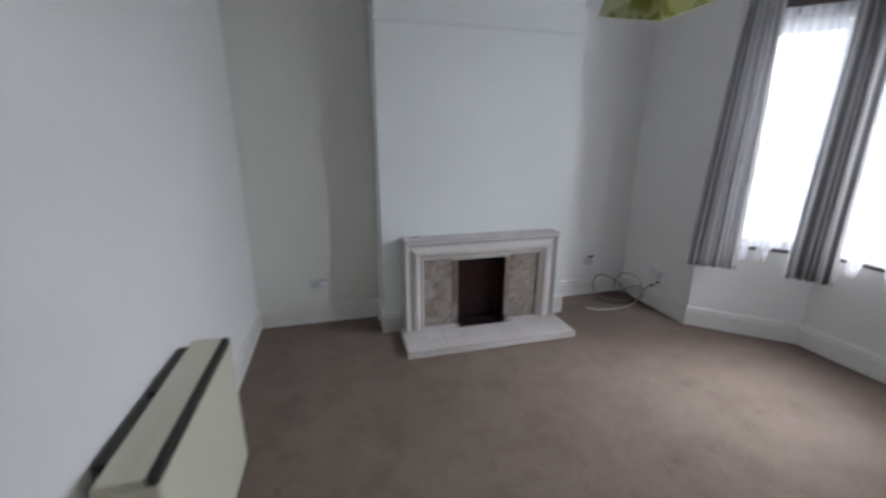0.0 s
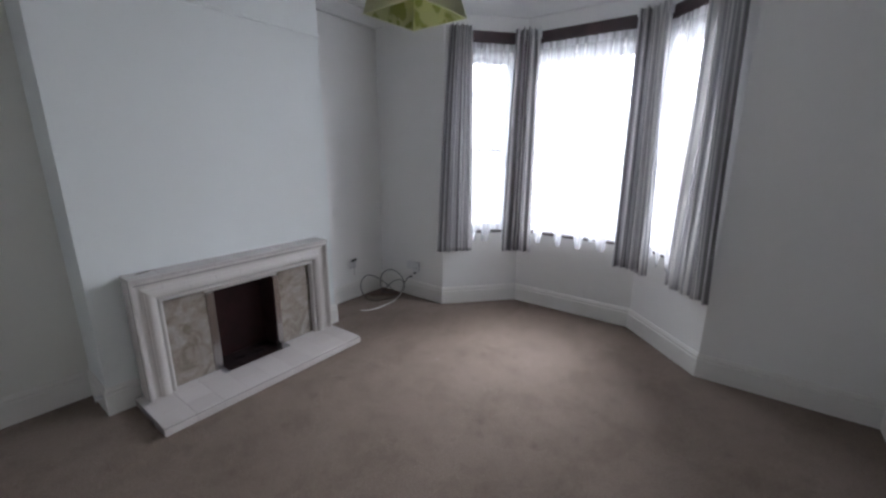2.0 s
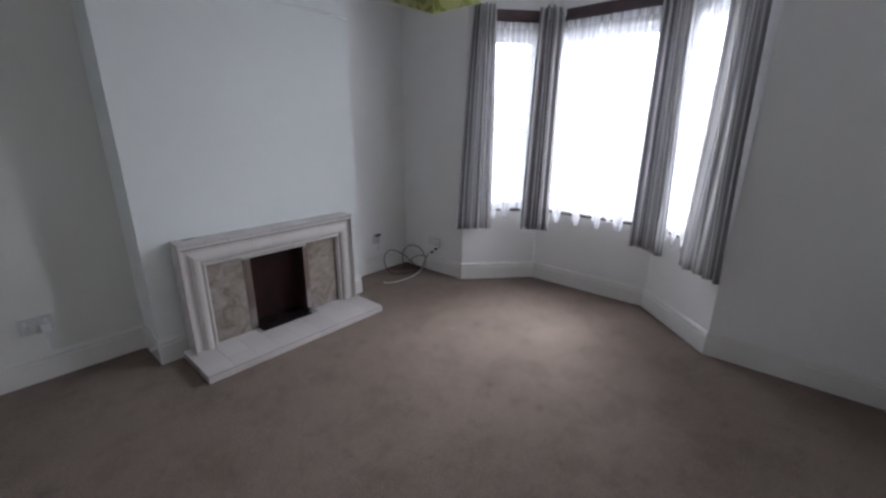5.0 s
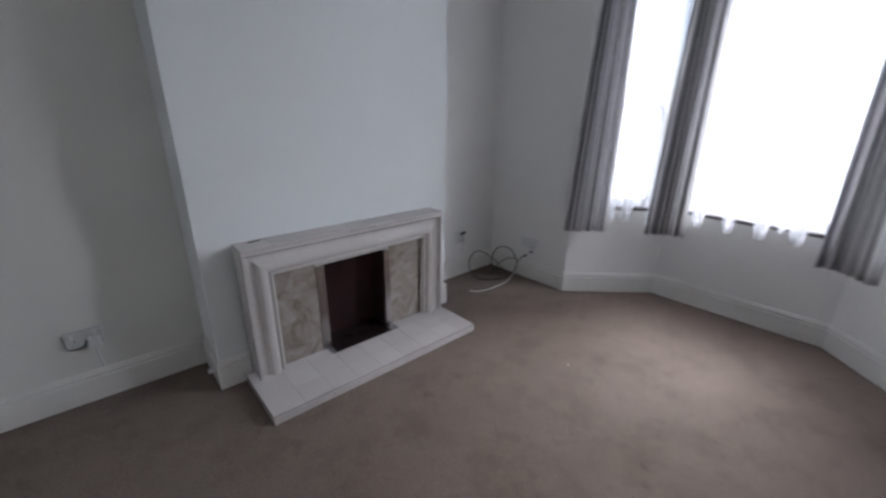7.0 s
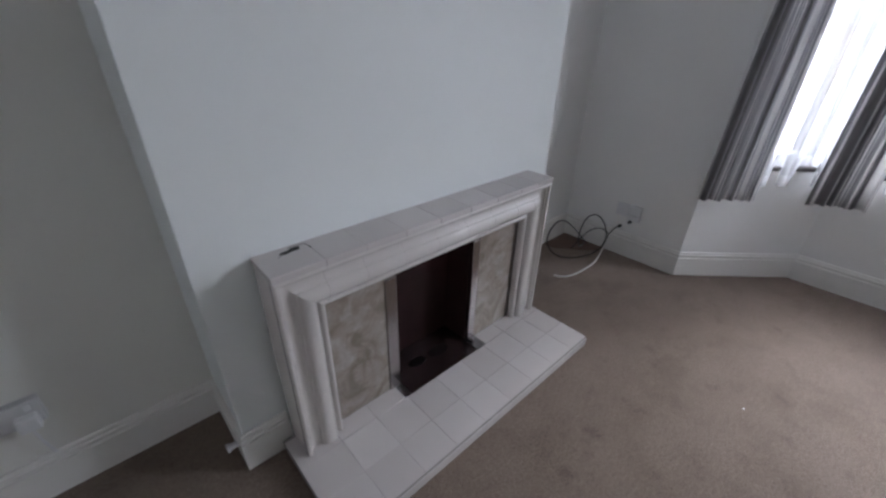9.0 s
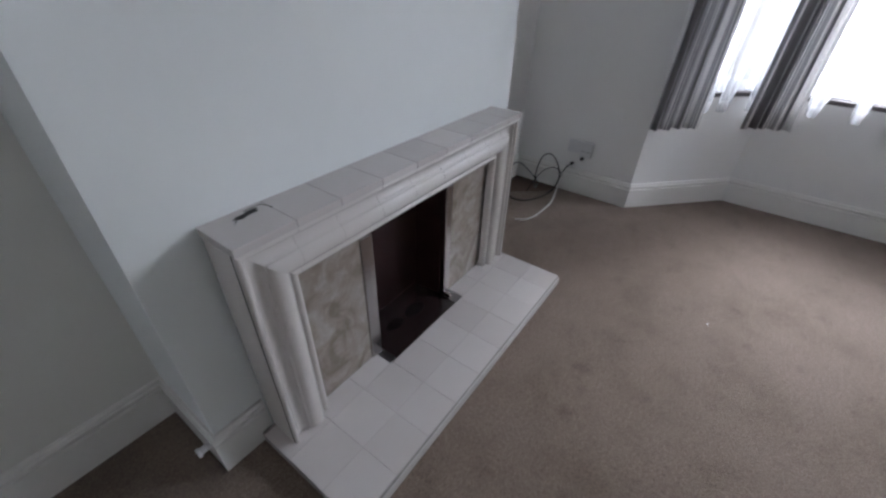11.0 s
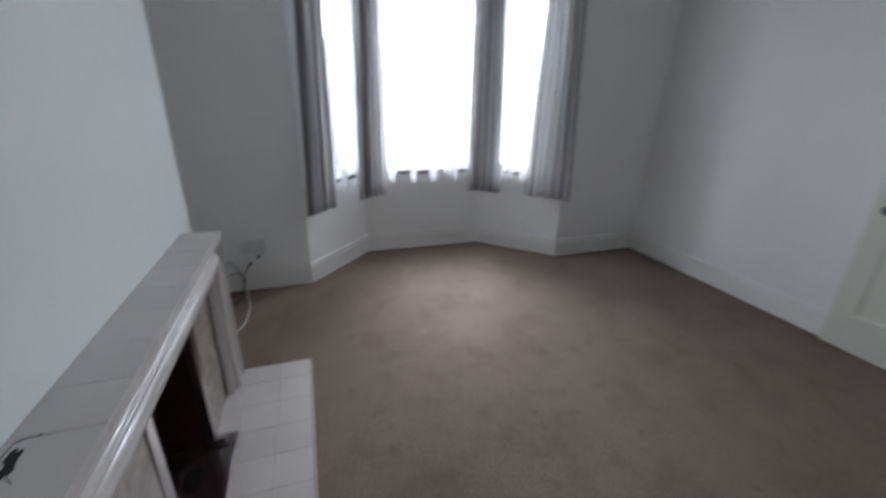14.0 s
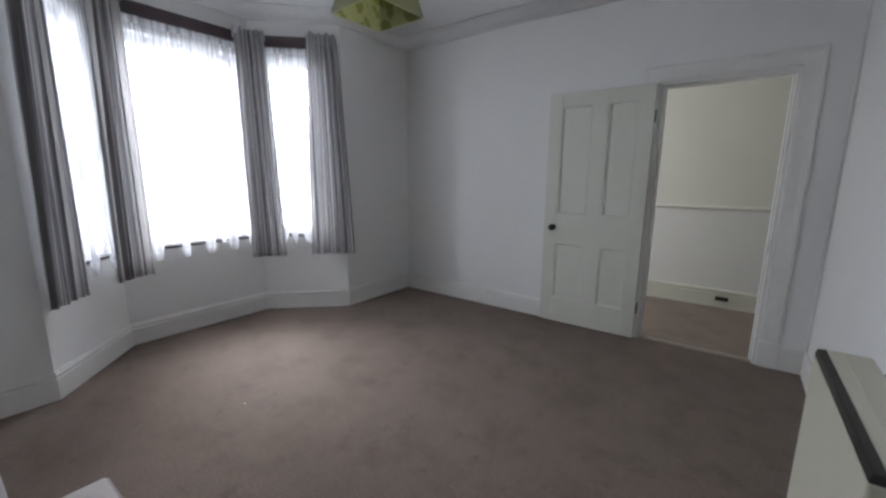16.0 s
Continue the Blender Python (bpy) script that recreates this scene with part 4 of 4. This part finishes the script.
bm = bmesh.new()
box(bm, HX0 + 0.050, HX1, HY0, HY1, HH0, HH1 - 0.028, 0.006)
hpart("casing", bm, HEATER)
bm = bmesh.new()
box(bm, HX0 + 0.050, HX1 - 0.030, HY0 + 0.001, HY1 - 0.001, HH1 - 0.027, HH1, 0.004)
top_panel = hpart("top_panel", bm, HEATER, "cream top panel")
bm = bmesh.new()
box(bm, HX1 - 0.072, HX1 - 0.067, HY0 + 0.004, HY1 - 0.004, HH1 - 0.001, HH1 + 0.0025)
hpart("ridge", bm, HEATER, parent=top_panel)
bm = bmesh.new()
gp = [(HX1 - 0.0295, HH1 - 0.0265), (HX1 - 0.002, HH1 - 0.0265), (HX1 - 0.006, HH1 - 0.004), (HX1 - 0.0295, HH1 - 0.001)]
prism(bm, [(x, HY0 + 0.003, z) for x, z in gp], [(x, HY1 - 0.003, z) for x, z in gp])
hpart("front_grille", bm, HEATDARK, "dark brown outlet grille along the front edge")
for y0, y1 in ((HY0 + 0.10, HY0 + 0.40), (HY0 + 0.43, HY1 - 0.03)):
    bm = bmesh.new()
    box(bm, HX0 + 0.004, HX0 + 0.040, y0, y1, HH1 - 0.075, HH1 - 0.012, 0.004)
    hpart("rear_grille", bm, HEATDARK, "dark rear outlet strip against the wall")
for y in (HY0 + 0.1, HY1 - 0.1):
    bm = bmesh.new()
    box(bm, HX0 - 0.004, HX0 + 0.052, y - 0.02, y + 0.02, HH0 + 0.08, HH0 + 0.42, 0.002)
    hpart("bracket", bm, HEATDARK)
    bm = bmesh.new()
    box(bm, HX0 + 0.06, HX1 - 0.02, y - 0.02, y + 0.02, 0.0, HH0 + 0.002, 0.002)
    hpart("foot", bm, HEATDARK)


# ---- sockets and cables ----
def plate(name, place, axis, w, h, d, label, category, details=(), mat=WHITEPL):
    """A wall box of w by h by d; axis is the wall's normal into the room."""
    ob = empty(name, place)
    tagged(ob, label, category)
    turn = {"-y": 0, "-x": -90, "+y": 180}[axis]
    ob.rotation_euler = (0, 0, radians(turn))
    bm = bmesh.new()
    box(bm, -w / 2, w / 2, -d, 0, -h / 2, h / 2, 0.004)
    part("faceplate", bm, mat, ob)
    for nm, x0, x1, z0, z1, out, mat in details:
        bm = bmesh.new()
        box(bm, x0, x1, -d - out, -d + 0.001, z0, z1, min(0.0015, out / 2))
        part(nm, bm, mat, ob)
    return ob


GREY = material("grey_marking", (0.25, 0.25, 0.26), 0.5)
plate("double_socket", (0.085, N, 0.365), "-y", 0.146, 0.086, 0.03, "white double wall socket with switches above the skirting", "socket",
             [("switch", -0.052, -0.038, 0.012, 0.034, 0.004, WHITEPL), ("switch", 0.038, 0.052, 0.012, 0.034, 0.004, WHITEPL),
              ("pin_hole", -0.039, -0.033, -0.008, 0.004, 0.0006, GREY), ("pin_hole", -0.050, -0.042, -0.026, -0.021, 0.0006, GREY),
              ("pin_hole", 0.033, 0.039, -0.008, 0.004, 0.0006, BLACK), ("pin_hole", -0.036, -0.028, -0.026, -0.021, 0.0006, GREY)], AGED)
plate("blank_plate", (2.29, S, 0.262), "+y", 0.086, 0.086, 0.006, "painted-over blank wall plate above the skirting", "socket",
      [("screw", -0.004, 0.002, -0.034, -0.028, 0.001, WALL)], WALL)
plug = empty("plug", (0.120, N - 0.03, 0.345))
tagged(plug, "white mains plug pushed into the double socket", "plug")
bm = bmesh.new()
box(bm, -0.025, 0.025, -0.03, 0, -0.026, 0.026, 0.006)
part("plug_body", bm, WHITEPL, plug)
tube("flex", [(0, -0.015, -0.022), (0.0, -0.018, -0.06), (0.004, -0.012, -0.10), (0.010, 0.003, -0.16)], 0.004, WHITEPL, plug)
plate("single_socket", (E, 3.305, 0.330), "-x", 0.086, 0.09, 0.012, "white flush wall outlet plate near the corner", "socket",
      [("switch", -0.008, 0.008, 0.0, 0.024, 0.003, WHITEPL)])
plate("telephone_box", (E, 3.215, 0.326), "-x", 0.076, 0.105, 0.034, "white surface-mounted telephone box near the corner", "socket",
      [("cover_line", -0.034, 0.034, -0.012, -0.009, 0.0006, GREY)])
plate("aerial_outlet", (2.70, N, 0.362), "-y", 0.086, 0.086, 0.012, "white aerial outlet plate in the alcove", "socket",
      [("socket_hole", -0.01, 0.01, 0.024, 0.040, 0.002, BLACK), ("cover_line", -0.040, 0.040, -0.041, -0.038, 0.001, GREY)], AGED)
bm = bmesh.new()
disc(bm, (2.69, N - 0.024, 0.405), (0.3, -1, 0.1), 0.010, 0.030, 14)
box(bm, 2.705, 2.740, N - 0.030, N - 0.010, 0.398, 0.418, 0.004)
tagged(part("aerial_plug", bm, BLACK), "black aerial plug in the alcove outlet", "plug")
tube("hanging_wire", [(2.715, N - 0.014, 0.345), (2.715, N - 0.012, 0.30), (2.712, N - 0.010, 0.26), (2.716, N - 0.016, 0.235)], 0.0018, GREY)
tagged(bpy.data.objects["hanging_wire"], "thin grey wire end hanging from the outlet", "wire")

coil = empty("cable_coil", (2.9, 3.45, 0.0))
tagged(coil, "loosely coiled black and white cables lying in the corner", "cable")
cinv = Vector(coil.location)


def cable(name, pts, r, mat, label=""):
    return tube(name, [tuple(Vector(p) - cinv) for p in pts], r, mat, coil, label)


cable("black_cable", [(E - 0.02, 3.300, 0.205), (3.10, 3.320, 0.19), (3.07, 3.335, 0.15), (3.05, 3.345, 0.09), (3.02, 3.35, 0.035), (2.96, 3.37, 0.008),
                      (2.86, 3.40, 0.008), (2.77, 3.44, 0.008), (2.73, 3.52, 0.008), (2.74, 3.60, 0.03), (2.69, 3.60, 0.13), (2.68, 3.57, 0.22),
                      (2.73, 3.56, 0.265), (2.82, 3.56, 0.25), (2.92, 3.55, 0.18), (3.02, 3.53, 0.09), (3.07, 3.50, 0.02)], 0.0043, BLACK)
cable("black_cable", [(3.07, 3.50, 0.02), (2.95, 3.46, 0.02), (2.83, 3.43, 0.10), (2.79, 3.42, 0.20), (2.82, 3.42, 0.29), (2.91, 3.42, 0.315), (3.02, 3.41, 0.28),
                      (3.08, 3.38, 0.20), (3.095, 3.36, 0.12), (3.085, 3.35, 0.06), (3.04, 3.36, 0.02), (2.97, 3.38, 0.008)], 0.0043, BLACK)
cable("black_cable", [(2.88, 3.50, 0.02), (2.93, 3.48, 0.09), (3.00, 3.46, 0.145), (3.07, 3.43, 0.165), (3.10, 3.38, 0.155), (3.095, 3.35, 0.13)], 0.0038, BLACK)
cable("white_cable", [(3.075, 3.332, 0.15), (3.05, 3.330, 0.10), (3.01, 3.328, 0.05), (2.95, 3.318, 0.02), (2.86, 3.295, 0.006), (2.76, 3.298, 0.006), (2.66, 3.298, 0.006),
                      (2.57, 3.315, 0.006), (2.52, 3.345, 0.006), (2.505, 3.39, 0.006)], 0.0052, CABLEW)
for p in ((E - 0.012, 3.298, 0.205), (E - 0.014, 3.238, 0.255)):
    bm = bmesh.new()
    disc(bm, Vector(p) - cinv, (-1, 0, 0), 0.012, 0.026, 14, 0.009)
    part("cable_plug", bm, BLACK, coil, "small black cable plug at the wall")

# thin brown patch laid over the floor in the corner
bm = bmesh.new()
cut = [(E - 0.02, 3.698), (2.84, 3.698), (2.83, 3.62), (2.92, 3.52), (3.02, 3.41), (E - 0.021, 3.36)]
prism(bm, [(x, y, 0.0) for x, y in cut], [(x, y, 0.004) for x, y in cut])
tagged(part("carpet_offcut", bm, BROWNPATCH), "dark brown flat patch on the floor in the corner", "carpet offcut")

bm = bmesh.new()
q = bmesh.ops.create_icosphere(bm, subdivisions=1, radius=0.008)
for v in q["verts"]:
    v.co *= 0.8 + 0.4 * random.Random(int(v.co.x * 1e5)).random()
bmesh.ops.transform(bm, verts=bm.verts, matrix=Matrix.Translation((2.221, 2.256, 0.003)) @ Matrix.Diagonal((0.8, 0.55, 0.35, 1)))
tagged(part("paint_fleck", bm, WHITEPL), "tiny white fleck of paint on the carpet", "fleck")

# ---- ceiling pendant ----
PX, PY, PZ, HALF, PTOPZ, THALF = 1.512, 1.830, 2.038, 0.151, 2.30, 0.085
lamp = empty("pendant_lamp", (PX, PY, CEIL))
tagged(lamp, "square tapered fabric pendant shade with green leaf print", "pendant lamp")
for nm, mat, inset, lb in (("shade", SHADEOUT, 0.0, "pale fabric outside of the shade"), ("shade_lining", SHADE, 0.002, "green leaf-printed fabric inside the shade")):
    bm = bmesh.new()
    for q in range(4):
        a = radians(45 + 90 * q - 2)
        b = radians(45 + 90 * (q + 1) - 2)
        w0, w1 = (HALF - inset) * math.sqrt(2), (THALF - inset) * math.sqrt(2)
        n = 5
        for i in range(n):
            def at(t, w, z):
                return (w * (math.cos(a) * (1 - t) + math.cos(b) * t), w * (math.sin(a) * (1 - t) + math.sin(b) * t), z)
            t0, t1 = i / n, (i + 1) / n
            vs = [bm.verts.new(at(t0, w0, PZ - CEIL)), bm.verts.new(at(t1, w0, PZ - CEIL)), bm.verts.new(at(t1, w1, PTOPZ - CEIL)), bm.verts.new(at(t0, w1, PTOPZ - CEIL))]
            bm.faces.new(vs)
    bmesh.ops.remove_doubles(bm, verts=bm.verts, dist=1e-4)
    sh = part(nm, bm, mat, lamp, lb)
    so = sh.modifiers.new("thick", "SOLIDIFY")
    so.thickness = 0.0012
corners = [((HALF + 0.001) * math.sqrt(2) * math.cos(radians(45 + 90 * q - 2)), (HALF + 0.001) * math.sqrt(2) * math.sin(radians(45 + 90 * q - 2))) for q in range(4)]
for q in range(4):
    a, b = corners[q], corners[(q + 1) % 4]
    tube("rim_wire", [(a[0], a[1], PZ - CEIL), ((a[0] + b[0]) / 2, (a[1] + b[1]) / 2, PZ - CEIL), (b[0], b[1], PZ - CEIL)], 0.0025, SHADEOUT, sh)
bm = bmesh.new()
disc(bm, (0, 0, -0.011), (0, 0, 1), 0.045, 0.022, 32, 0.038)
smooth(part("ceiling_rose", bm, WHITEPL, lamp, "white plastic ceiling rose"))
tube("flex", [(0, 0, -0.02), (0, 0, -0.15), (0, 0, -0.28), (0, 0, -0.42)], 0.0035, WHITEPL, lamp)
bm = bmesh.new()
disc(bm, (0, 0, -0.46), (0, 0, 1), 0.021, 0.09, 24, 0.017)
part("lamp_holder", bm, WHITEPL, lamp)
for q in range(4):
    c = corners[q]
    tube("shade_spoke", [(0, 0, PTOPZ - CEIL - 0.02), (c[0] * 0.28, c[1] * 0.28, PTOPZ - CEIL - 0.01), (c[0] * THALF / HALF, c[1] * THALF / HALF, PTOPZ - CEIL - 0.004)], 0.0015, WHITEPL, lamp)
